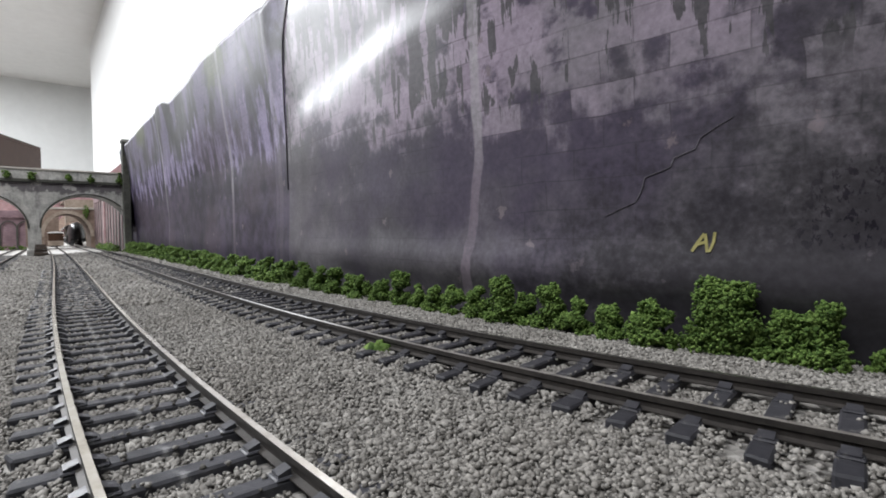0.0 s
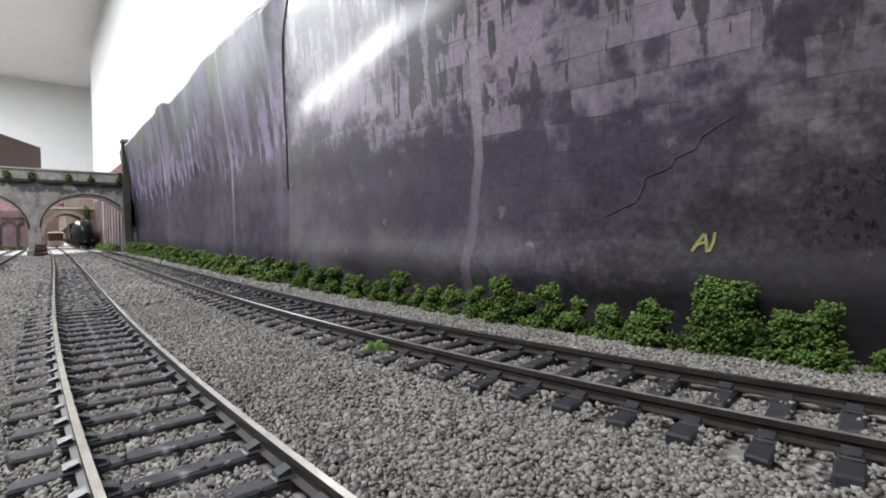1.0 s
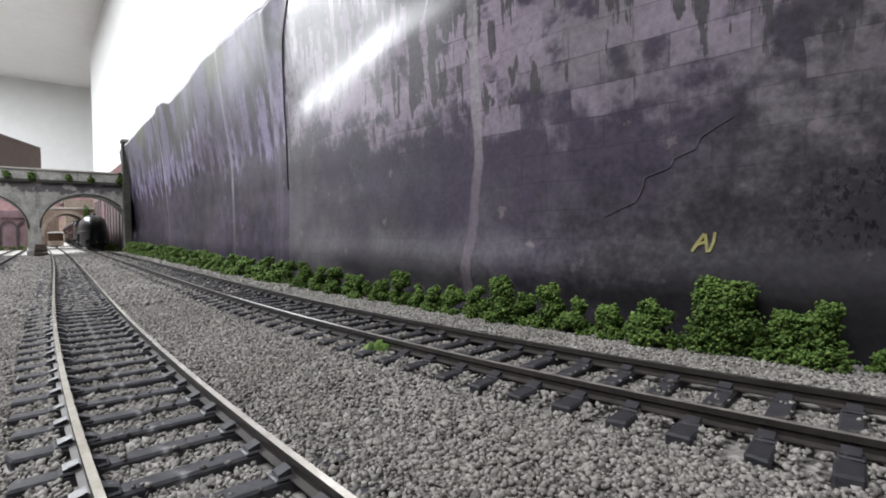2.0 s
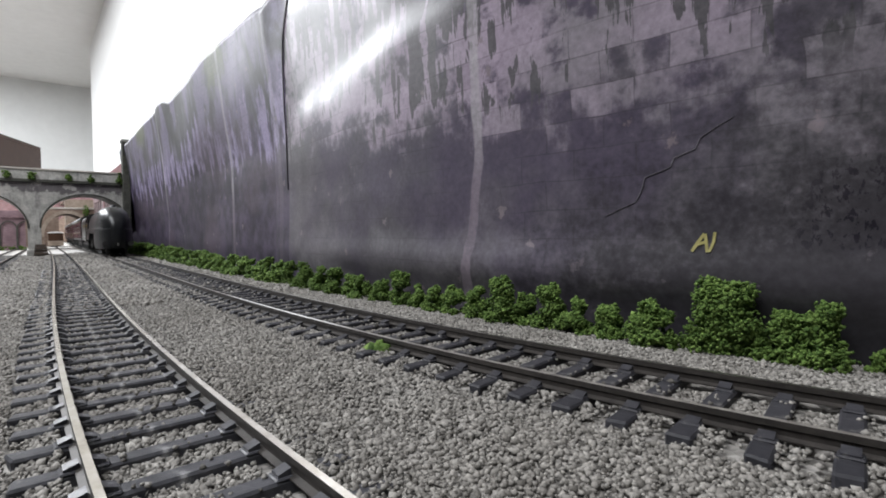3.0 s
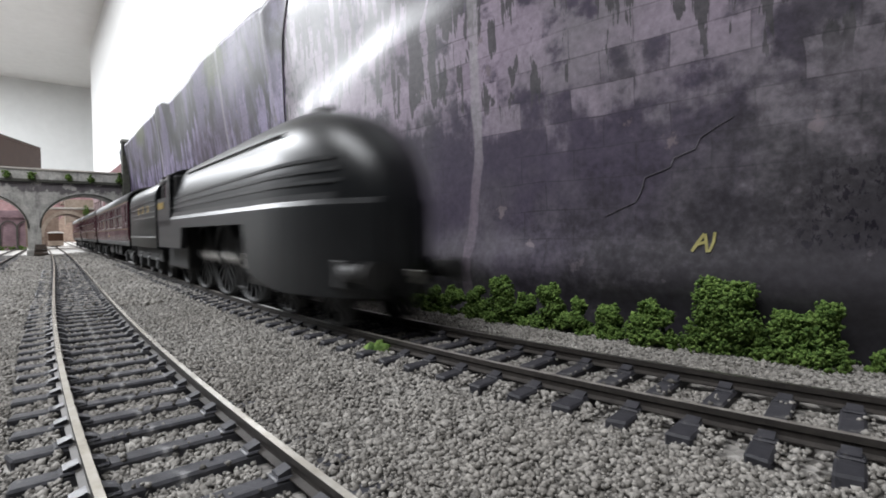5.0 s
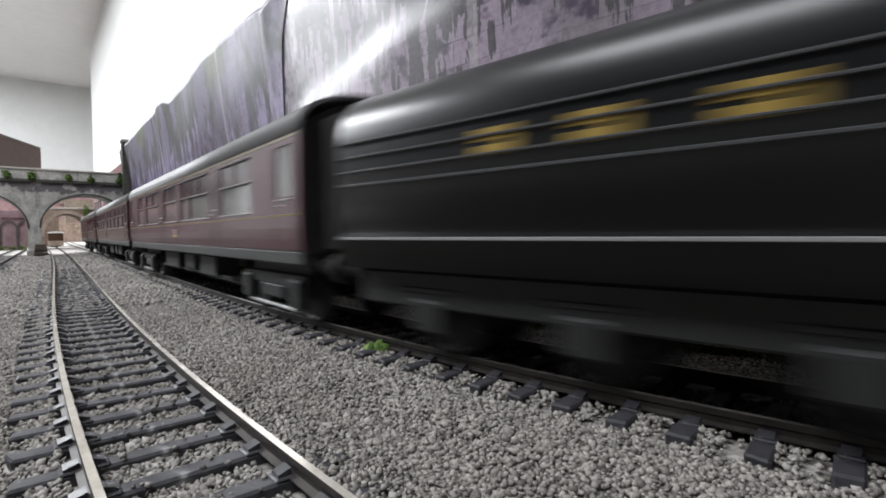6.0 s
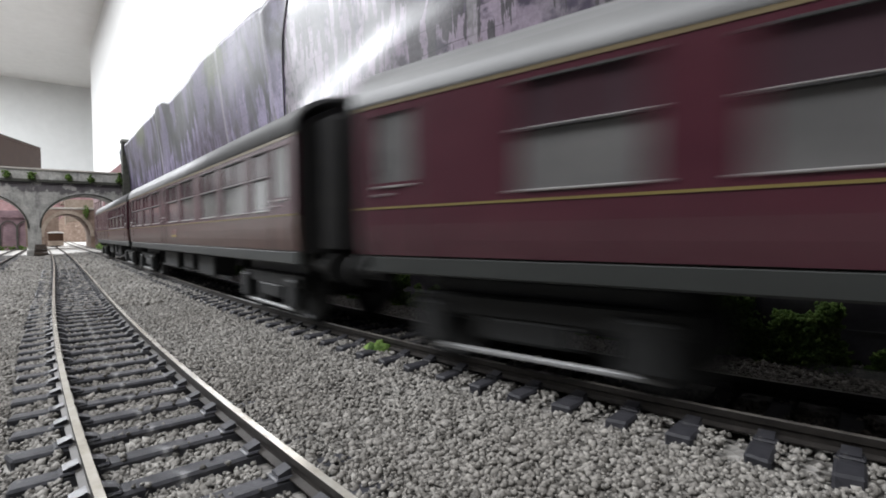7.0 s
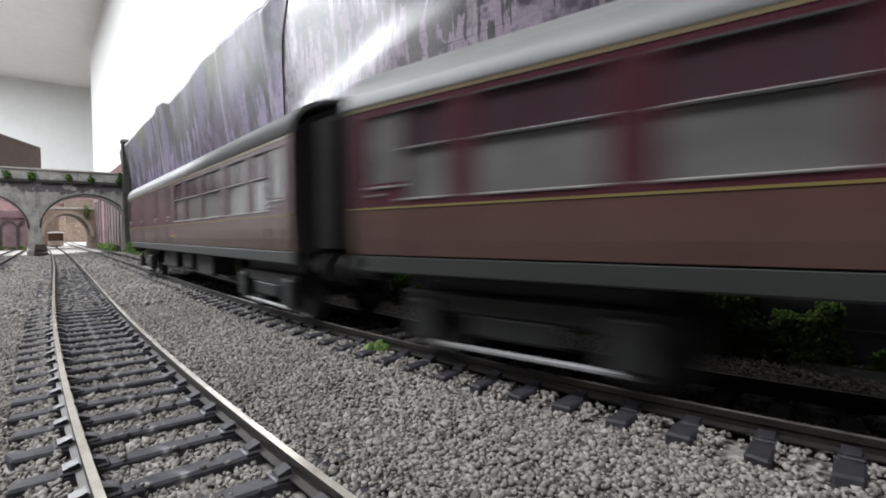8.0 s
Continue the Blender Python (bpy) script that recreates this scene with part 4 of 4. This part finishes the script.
def engine():
    e = thing("locomotive", "plain satin black streamlined steam locomotive with raised side ridges", "locomotive")
    us = [0.0, 0.5, 1.2, 2.2, 3.5, 5, 7, 9.5, 12.5, 16, 20, 25, 30, 36, 43, 51, 60, 75, 95, 115, 135, 150]
    us = [u + NOSE_AT if u < 60 else u for u in us]
    bm = bmesh.new()
    rings = []
    for u in us:
        w, zt = casing_half(u), casing_top(u)
        zm = min(26.0, zt - 0.5)
        ring_pts = [(u, -w, 8)] + [(u, -w, zm * 0.5 + 4)]
        for k in range(25):
            a = math.pi * k / 24
            c = math.cos(a)
            ring_pts.append((u, -w * math.copysign(abs(c) ** 0.72, c), zm + (zt - zm) * math.sin(a) ** 0.8))
        ring_pts += [(u, w, zm * 0.5 + 4), (u, w, 8)]
        if u > 58:
            ring_pts = [(p[0], p[1], max(p[2], 25)) for p in ring_pts]
        rings.append(ring_pts)
    loft(bm, rings)
    bmesh.ops.recalc_face_normals(bm, faces=bm.faces)
    part("casing", bm, "loco", e)
    # side valance, one for each side
    for s in (1, -1):
        bm = bmesh.new()
        outer = []
        for u in [8.5, 10, 12, 15, 19, 24, 30, 36, 43, 50, 58, 61, 62.5, 66, 80, 100, 120, 131, 133, 137, 150, 174]:
            y = casing_half(u) + 0.9
            zb = 7.5 if u < 40 else (12.5 if u < 61 else (24 if u < 132 else 16))
            if 40 <= u < 61:
                zb = 7.5 + (u - 40) * 0.2
            outer.append([(u, s * y, zb), (u, s * y, 27.4), (u, s * (y - 0.5), 28.6), (u, s * (y - 1.8), 28.8), (u, s * (y - 2.0), zb)])
        loft(bm, outer, smooth=False)
        bmesh.ops.recalc_face_normals(bm, faces=bm.faces)
        part("valance", bm, "loco", e)
        # raised black ridges, their sheen put in as grey
        for z0, z1, u0, h in ((29.3, 29.3, 18, 0.75), (32.6, 32.2, 17, 0.4), (35.2, 34.2, 17, 0.4), (37.8, 36.2, 18, 0.4)):
            bm = bmesh.new()
            rr = []
            for k in range(31):
                u = u0 + (150 - u0) * (k / 30) ** 1.4
                z = z0 + (z1 - z0) * k / 30
                y = casing_y(u, z) + 0.12
                rr.append([(u, s * (y - 0.6), z - h), (u, s * (y + 0.15), z - h), (u, s * (y + 0.15), z + h), (u, s * (y - 0.6), z + h)])
            loft(bm, rr, smooth=False)
            bmesh.ops.recalc_face_normals(bm, faces=bm.faces)
            part("lining", bm, "loco_edge", e, "raised black ridge, its sheen coloured in grey")
        bm = bmesh.new()
        rr = []
        for k in range(13):
            u = 40 + 98 * k / 12
            y = casing_y(u, 45.4) + 0.5
            rr.append([(u, s * (y + 0.35 * math.cos(a)), 45.4 + 0.35 * math.sin(a)) for a in (0, 1.57, 3.14, 4.71)])
        loft(bm, rr)
        part("handrail", bm, "black", e)
        # cab side with window opening, number bar
        bm = bmesh.new()
        y0, y1 = (16.2, 17.3) if s > 0 else (-17.3, -16.2)
        box(bm, 150, 175, y0, y1, 25, 37)
        box(bm, 150, 155, y0, y1, 37, 46)
        box(bm, 162.5, 164.5, y0, y1, 37, 46)
        part("cab_side", bm, "loco", e)
        bm = bmesh.new()
        box(bm, 155.2, 162.3, y0 + 0.4, y1 - 0.4, 37.2, 45.8)
        part("cab_window", bm, "top_glass", e)
        a, b = (17.3, 17.45) if s > 0 else (-17.45, -17.3)
        for i in range(5):
            bm = bmesh.new()
            box(bm, 162.4 + i * 2.4, 164.4 + i * 2.4, a, b, 32.4, 35.2, 0.05)
            part("number_bar", bm, "mark", e, "yellow painted bar")
        # cylinder, slide bars
        bm = bmesh.new()
        cyl(bm, (44, s * 12.2, 13.2), (1, 0, 0), 4.2, 18, 18)
        box(bm, 62, 78, s * 12.2 - 0.7, s * 12.2 + 0.7, 14.6, 15.4, 0.1)
        box(bm, 62, 78, s * 12.2 - 0.7, s * 12.2 + 0.7, 11.0, 11.8, 0.1)
        part("cylinder", bm, "steel", e)
        bm = bmesh.new()
        cyl(bm, (14, s * 11.2, 13.0), (-1, 0, 0), 1.9, 7, 14)
        cyl(bm, (7, s * 11.2, 13.0), (-1, 0, 0), 1.0, 2.5, 10)
        cyl(bm, (4.6, s * 11.2, 13.0), (-1, 0, 0), 2.7, 0.9, 20)
        part("buffer", bm, "black", e)
        bm = bmesh.new()
        box(bm, 66, 72, s * 14.4 - 0.8, s * 14.4 + 0.8, 5.5, 6.2, 0.1)
        box(bm, 66, 66.6, s * 14.4 - 0.5, s * 14.4 + 0.5, 5.8, 20)
        box(bm, 71.4, 72, s * 14.4 - 0.5, s * 14.4 + 0.5, 5.8, 20)
        part("step", bm, "black", e)
    bm = bmesh.new()
    rr = []
    for u in (150, 160, 171):
        rr.append([(u, -17.2 * math.copysign(abs(math.cos(a)) ** 0.72, math.cos(a)), 43 + 6.2 * math.sin(a) ** 0.8) for a in [math.pi * k / 16 for k in range(17)]])
    loft(bm, rr, smooth=True)
    bmesh.ops.recalc_face_normals(bm, faces=bm.faces)
    part("cab_roof", bm, "loco", e)
    bm = bmesh.new()
    box(bm, 148, 157, -15.6, 15.6, 25, 45.6, 0.6)
    part("backhead", bm, "black", e, "sooty boiler end inside the cab")
    bm = bmesh.new()
    loft(bm, [[(x + 4.2 * math.sin(a), 2.6 * math.cos(a), z) for a in [math.tau * k / 18 for k in range(18)]] for x, z in ((45, 47), (45, 54.4))])
    bmesh.ops.recalc_face_normals(bm, faces=bm.faces)
    part("chimney", bm, "black", e)
    bm = bmesh.new()
    box(bm, 56, 170, -6.5, 6.5, 9, 25, 0.4)
    box(bm, 12, 56, -5.5, 5.5, 8, 14, 0.4)
    part("main_frame", bm, "black", e)
    bm = bmesh.new()
    box(bm, 14, 17, -12.5, 12.5, 9.5, 15.5, 0.3)
    part("buffer_beam", bm, "black", e)
    bm = bmesh.new()
    box(bm, 5, 15, -0.7, 0.7, 12, 13.4, 0.2)
    box(bm, 3.8, 5, -0.7, 0.7, 10.6, 13.4, 0.2)
    part("coupling_hook", bm, "steel", e)
    bm = bmesh.new()
    for y in (-8.25, 8.25):
        box(bm, 17, 18.2, y - 1.2, y + 1.2, 1.4, 9, 0.2)
    part("guard_irons", bm, "black", e)
    bm = bmesh.new()
    box(bm, 140, 176, -13, 13, 7, 25, 0.8)
    part("ashpan", bm, "black", e)
    for x in (24, 49):
        wheelset(6.0, e, x, spokes=10)
    for x in (77, 104, 131):
        wheelset(12.8, e, x, spokes=16, crank=4.6)
    wheelset(7.0, e, 158, spokes=10)
    for s in (1, -1):
        bm = bmesh.new()
        box(bm, -3, 57, -0.45, 0.45, -1.1, 1.1, 0.2)
        rod = part("coupling_rod", bm, "steel", e, "bright steel coupling rod")
        rod["side"] = s
    return e


def tender():
    t = thing("tender", "satin black streamlined tender with pale lining and yellow marks", "tender")
    n = 92
    bm = bmesh.new()
    prof = [(-17.4, 15)] + [(-17.4 * math.copysign(abs(math.cos(a)) ** 0.55, math.cos(a)), 38 + 10.2 * math.sin(a) ** 0.9) for a in [math.pi * k / 22 for k in range(23)]] + [(17.4, 15)]
    loft(bm, [[(x, y * k, z) for y, z in prof] for x, k in ((0, 0.985), (0.8, 1), (n - 0.8, 1), (n, 0.985))], smooth=True)
    bmesh.ops.recalc_face_normals(bm, faces=bm.faces)
    part("body", bm, "loco", t)
    for s in (1, -1):
        # upper four are black ridges with the sheen coloured in; the lowest is pale
        for z, h, m in ((37.4, 0.2, "loco_edge"), (34.8, 0.2, "loco_edge"), (32.2, 0.2, "loco_edge"), (29.8, 0.24, "loco_edge"), (20.2, 0.26, "tender_line")):
            bm = bmesh.new()
            a, b = sorted((s * 17.35, s * 17.8))
            box(bm, 0.6, n - 0.6, a, b, z - h, z + h, 0.08)
            part("lining", bm, m, t, "raised strip, sheen of the black ones coloured in grey")
        for x in (20.7, 37.7, 52.7):
            bm = bmesh.new()
            a, b = sorted((s * 17.4, s * 17.55))
            box(bm, x, x + 6.2, a, b, 31.9, 33.4, 0.05)
            box(bm, x, x + 6.2, a, b, 34.0, 35.8, 0.05)
            box(bm, x, x + 1.5, a, b, 33.3, 34.1)
            part("yellow_mark", bm, "mark", t, "yellow painted block mark")
        bm = bmesh.new()
        a, b = sorted((s * 12.4, s * 14.6))
        box(bm, 3, n - 3, a, b, 8.5, 14.6, 0.4)
        for x in (16, 44, 72):
            box(bm, x - 3, x + 3, a - 0.6, b + 0.6, 4.5, 10, 0.5)
            box(bm, x - 6, x + 6, a - 0.3, b + 0.3, 11, 12, 0.2)
        part("side_frame", bm, "frame", t)
    bm = bmesh.new()
    box(bm, 2, n - 2, -12, 12, 12, 15.2)
    part("chassis", bm, "black", t)
    bm = bmesh.new()
    loft(bm, [[(-7.2 + k * 0.6, -w, 16), (-7.2 + k * 0.6, w, 16), (-7.2 + k * 0.6, w, 28.6 + w), (-7.2 + k * 0.6, -w, 28.6 + w)] for k, w in ((k, 13.0 if k % 2 else 12.3) for k in range(13))], smooth=False)
    bmesh.ops.recalc_face_normals(bm, faces=bm.faces)
    part("bellows", bm, "black", t)
    bm = bmesh.new()
    box(bm, -7, 2.5, -12, 12, 6, 16, 0.3)
    part("drawbar_box", bm, "black", t)
    buffer_pair(t, n, 14, 1)
    bm = bmesh.new()
    loft(bm, [[(n - 0.2 + k * 0.6, -w, 17), (n - 0.2 + k * 0.6, w, 17), (n - 0.2 + k * 0.6, w, 30 + w), (n - 0.2 + k * 0.6, -w, 30 + w)] for k, w in ((k, 12.0 if k % 2 else 11.4) for k in range(10))], smooth=False)
    bmesh.ops.recalc_face_normals(bm, faces=bm.faces)
    part("gangway", bm, "black", t)
    for x in (16, 44, 72):
        wheelset(6.6, t, x)
    return t


CL = 249


def coach(lights, doors, label, lower="maroon"):
    """A corridor coach: lights are (start, end, in a door) along each side, doors the centres of further doors."""
    c = thing("coach", label, "railway coach", "maroon coaches of the train")
    # shell: lower panel, pillars between the windows, cantrail
    bm = bmesh.new()
    for s in (1, -1):
        a, b = sorted((s * 16.9, s * 17.9))
        box(bm, 0, CL, a, b, 25.0, 26.6)
        box(bm, 0, CL, a, b, 40.6, 42.8)
        edge = 0
        for x0, x1, _ in lights + [(CL, CL, False)]:
            box(bm, edge, x0, a, b, 26.6, 40.6)
            edge = x1
    part("body", bm, "maroon", c, "maroon painted coach side panels")
    for s in (1, -1):
        bm = bmesh.new()
        prof = [(17.9, 25.0), (17.85, 22.5), (17.65, 20.0), (17.3, 17.5), (16.3, 17.5), (16.9, 25.0)]
        loft(bm, [[(x, s * y, z) for y, z in prof] for x in (0, CL)], smooth=False)
        bmesh.ops.recalc_face_normals(bm, faces=bm.faces)
        part("lower_panel", bm, lower, c)
    for x in (0, CL - 1.0):
        bm = bmesh.new()
        prof = [(-16.9, 17), (-16.9, 42.8), (-14.5, 46), (-8, 49.2), (0, 50.2), (8, 49.2), (14.5, 46), (16.9, 42.8), (16.9, 17)]
        loft(bm, [[(x + d, y, z) for y, z in prof] for d in (0, 1.0)], smooth=False)
        bmesh.ops.recalc_face_normals(bm, faces=bm.faces)
        part("end_panel", bm, "black", c, "black coach end")
    bm = bmesh.new()
    arc = [(18.2 * math.cos(math.pi * k / 18), 42.8 + 9.4 * math.sin(math.pi * k / 18) ** 0.85) for k in range(19)]
    inn = [(y * 0.965, z - 0.8) for y, z in arc][::-1]
    loft(bm, [[(x, y, z) for y, z in arc + inn] for x in (-0.8, CL + 0.8)], smooth=True)
    bmesh.ops.recalc_face_normals(bm, faces=bm.faces)
    roof = part("roof", bm, "roof", c, "grey curved coach roof")
    for x in range(18, CL - 10, 27):
        bm = bmesh.new()
        cyl(bm, (x, 4 if (x // 27) % 2 else -4, 51.4), (0, 0, 1), 1.5, 1.4, 10, 1.1)
        part("ventilator", bm, "roof", roof)
    for s in (1, -1):
        for z, h, m in ((25.3, 0.17, "yellow"), (42.2, 0.3, "cantrail")):
            bm = bmesh.new()
            a, b = sorted((s * 17.88, s * 18.0))
            box(bm, 0.3, CL - 0.3, a, b, z - h, z + h)
            part("lining", bm, m, c, "thin yellow lining")
        for x0, x1, in_door in lights:
            foot = 29.4 if in_door else 26.6
            if in_door:
                bm = bmesh.new()
                box(bm, x0 - 0.2, x1 + 0.2, *sorted((s * 16.9, s * 17.86)), 26.5, foot)
                part("door_panel", bm, "maroon", c)
            bm = bmesh.new()
            a, b = sorted((s * 17.2, s * 17.55))
            box(bm, x0 - 0.1, x1 + 0.1, a, b, foot - 0.1, 34.5 if not in_door else 40.7)
            w = part("window", bm, "glass", c, "hazy plastic window pane")
            a, b = sorted((s * 17.5, s * 18.15))
            if in_door:
                bm = bmesh.new()
                box(bm, x0 + 0.6, x1 - 0.6, a, b, 28.5, 28.9, 0.1)
                box(bm, x1 - 3.2, x1 - 0.8, a, b, 27.2, 27.6, 0.1)
                part("door_handle", bm, "alu", w, "bright metal door handle")
                continue
            bm = bmesh.new()
            box(bm, x0 - 0.1, x1 + 0.1, *sorted((s * 17.2, s * 17.55)), 34.6, 40.7)
            part("top_light", bm, "top_glass", w, "dark sliding top light")
            # black strip puts in the shadow line of the vent bar
            bm = bmesh.new()
            box(bm, x0, x1, a, b, 34.2, 34.5, 0.08)
            part("vent_bar", bm, "black", w)
            # bright strip above it puts in the bar's highlight
            bm = bmesh.new()
            box(bm, x0, x1, a, b, 34.52, 34.72, 0.05)
            part("vent_edge", bm, "alu", w, "thin bright strip for the highlight on the vent bar")
            bm = bmesh.new()
            box(bm, x0 - 0.4, x1 + 0.4, a, b, 26.35, 26.7, 0.1)
            part("sill", bm, "alu", w)
            bm = bmesh.new()
            box(bm, x0 - 0.3, x1 + 0.3, *sorted((s * 17.86, s * 18.2)), 40.5, 40.9, 0.08)
            part("rain_strip", bm, "black", w)
            if x1 - x0 > 12:
                mid_x = 0.5 * (x0 + x1)
                bm = bmesh.new()
                box(bm, mid_x - 0.35, mid_x + 0.35, *sorted((s * 17.3, s * 17.8)), 34.7, 40.6)
                part("top_light_bar", bm, "maroon", w)
            # bar behind the glass imitates a yellow reflection across the pane
            bm = bmesh.new()
            box(bm, x0, x1, *sorted((s * 16.5, s * 17.0)), 31.2, 31.6, 0.08)
            part("inner_rail", bm, "curtain", w, "pale yellow bar added for a line reflected in the pane")
        for x in [d + e for d in doors for e in (-4.4, 4.4)] + [3.0, 14.2, CL - 14.2, CL - 3.0]:
            bm = bmesh.new()
            a, b = sorted((s * 17.85, s * 17.98))
            box(bm, x - 0.13, x + 0.13, a, b, 17.7, 41)
            part("door_seam", bm, "black", c)
        for d in doors:
            bm = bmesh.new()
            box(bm, d - 3.4, d + 3.4, *sorted((s * 17.86, s * 18.2)), 28.4, 28.8, 0.1)
            box(bm, d + 1.6, d + 3.6, *sorted((s * 17.86, s * 18.2)), 27.2, 27.6, 0.1)
            part("door_handle", bm, "alu", c, "bright metal door handle")
            bm = bmesh.new()
            box(bm, d - 2.9, d + 2.9, *sorted((s * 17.86, s * 17.96)), 30.0, 40.4, 0.04)
            part("door_window", bm, "top_glass", c, "dark door window")
        bm = bmesh.new()
        box(bm, 1, CL - 1, *sorted((s * 15.4, s * 17.2)), 14.4, 17.4, 0.3)
        part("solebar", bm, "solebar", c, "grey-green solebar below the side")
        bm = bmesh.new()
        a, b = sorted((s * 17.9, s * 18.02))
        box(bm, 119.2, 126.4, a, b, 20.4, 21.2, 0.05)
        part("crest", bm, "curtain", c, "small dull yellow painted crest")
        bm = bmesh.new()
        box(bm, 119.6, 126.0, a, b, 21.4, 23.4, 0.05)
        part("crest_shield", bm, "rose", c, "faded pink painted shield")
    # floor, seats and compartment partitions
    bm = bmesh.new()
    box(bm, 1.2, CL - 1.2, -16.6, 16.6, 17, 18)
    part("floor", bm, "frame", c)
    panes = [p for p in lights if not p[2]]
    for w in [0.5 * (p[1] + q[0]) for p, q in zip(panes, panes[1:])] + [CL - 18]:
        bm = bmesh.new()
        box(bm, w - 0.5, w + 0.5, -16, 6, 18, 42)
        box(bm, w - 4, w + 4, -16, 5, 18, 23, 0.6)
        box(bm, w - 1.6, w + 1.6, -16, 5, 23, 31, 0.6)
        part("seat_partition", bm, "cream", c, "cream compartment partition with seats")
    # underframe
    bm = bmesh.new()
    box(bm, 2, CL - 2, -12, 12, 14, 17)
    under = part("underframe", bm, "frame", c)
    for s in (-1, 1):
        for x0, x1, z in ((82, 104, 6.4), (112, 128, 7.6), (140, 168, 6.6)):
            bm = bmesh.new()
            a, b = sorted((s * 6, s * 13.5))
            box(bm, x0, x1, a, b, z, 14, 0.6)
            part("battery_box", bm, "frame", under)
        bm = bmesh.new()
        a, b = sorted((s * 11.4, s * 12.2))
        box(bm, 68, CL - 66, a, b, 6.6, 7.4)
        part("truss_bar", bm, "frame", under)
    for end in (0, 1):
        x = -8.9 if end == 0 else CL
        bm = bmesh.new()
        loft(bm, [[(x + k * 0.5, -w, 18), (x + k * 0.5, w, 18), (x + k * 0.55, w, 33 + w), (x + k * 0.55, -w, 33 + w)] for k, w in ((k, 12.6 if k % 2 else 12.0) for k in range(17))], smooth=False)
        bmesh.ops.recalc_face_normals(bm, faces=bm.faces)
        part("gangway", bm, "black", c)
        buffer_pair(c, 0 if end == 0 else CL, 14, -1 if end == 0 else 1)
        bx = 30 if end == 0 else CL - 30
        bm = bmesh.new()
        box(bm, -20, 20, -10.5, 10.5, 7, 13.8, 0.3)
        bogie = part("bogie", bm, "frame", c, "dark grey four-wheeled bogie")
        bogie.location = (bx * MM, 0, 0)
        for s in (1, -1):
            bm = bmesh.new()
            box(bm, -21, 21, *sorted((s * 11.4, s * 13.2)), 8.2, 11.5, 0.4)
            box(bm, -8, 8, *sorted((s * 11.4, s * 13.2)), 4.8, 8.4, 0.5)
            for w in (-17, 17):
                box(bm, w - 2.6, w + 2.6, *sorted((s * 11.2, s * 14.4)), 3.4, 10.4, 0.6)
            part("side_frame", bm, "frame", bogie)
            # added pale bar imitates the bright streak low along the wheels
            bm = bmesh.new()
            box(bm, -18, 18, *sorted((s * 12.4, s * 13.6)), 2.6, 3.4, 0.2)
            part("brake_bar", bm, "tender_line", bogie, "pale grey bar added for the bright streak below the bogie")
        for w in (-17, 17):
            wheelset(6.5, bogie, w)
    return c


loco = engine()
tend = tender()
DOORS = [(4.2, 13, True), (CL - 13, CL - 4.2, True)]
coaches = [
    coach(sorted(DOORS + [(a, b, False) for a, b in ((31, 58), (73, 97), (99, 112), (120, 144), (158, 190), (200, 217))]), [65.5, 151], "maroon dining coach with uneven wide windows and yellow lining"),
    coach(sorted(DOORS + [(a, b, False) for a, b in ((16.5, 28), (33, 54), (60, 79), (89, 109), (115, 135), (153, 172), (179, 197), (203, 222), (227, 236.5))]), [144], "maroon coach with many evenly spaced windows and browner lower panels", "dusty_maroon"),
    coach(sorted(DOORS + [(a, b, False) for a, b in ((15.5, 25), (30, 47), (53, 74), (78, 98), (103, 118))]), [131, 160, 200], "maroon brake coach with windows in one half and blank panels", "dusty_maroon"),
]

SPEED, COACH_PITCH, COACH_AT_6 = 265.05, 267.0, 99.84


def on_track(front, a, b):
    """Pose of a vehicle whose front is at that place, carried on the line at distances a and b from its front."""
    xa, xb = front + a, front + b
    pa, pb = Vector((xa, main_y(xa), MAIN_Z)), Vector((xb, main_y(xb), MAIN_Z))
    d = (pb - pa).normalized()
    o = pa - d * a
    return mm(o.x, o.y, o.z, 0, 0, math.degrees(math.atan2(d.y, d.x)))


def motions():
    stock = [(loco, -285.0, 40, 150), (tend, -103.0, 16, 72)]
    stock += [(c, COACH_PITCH * k, 30, CL - 30) for k, c in enumerate(coaches)]
    ticks = [k / 10 for k in range(81)]
    for ob, ahead, a, b in stock:
        walk(ob, [(t, on_track(COACH_AT_6 - SPEED * (t - 6) + ahead, a, b)) for t in ticks])
    fine = [k / 30 for k in range(241)]
    for ob, *_ in stock:
        for p in ob.children_recursive:
            if p.name.startswith("wheelset"):
                r, at = p["radius"], p.location / MM
                walk(p, [(t, mm(at.x, at.y, at.z, 0, -math.degrees(SPEED * t / r))) for t in fine])
            elif p.name.startswith("coupling_rod"):
                s = p["side"]
                rows = []
                for t in fine:
                    a = SPEED * t / 12.8 + (0 if s > 0 else math.pi / 2)
                    rows.append((t, mm(77 + 4.6 * math.cos(a), s * 11.3, 12.8 + 4.6 * math.sin(a))))
                walk(p, rows)


motions()
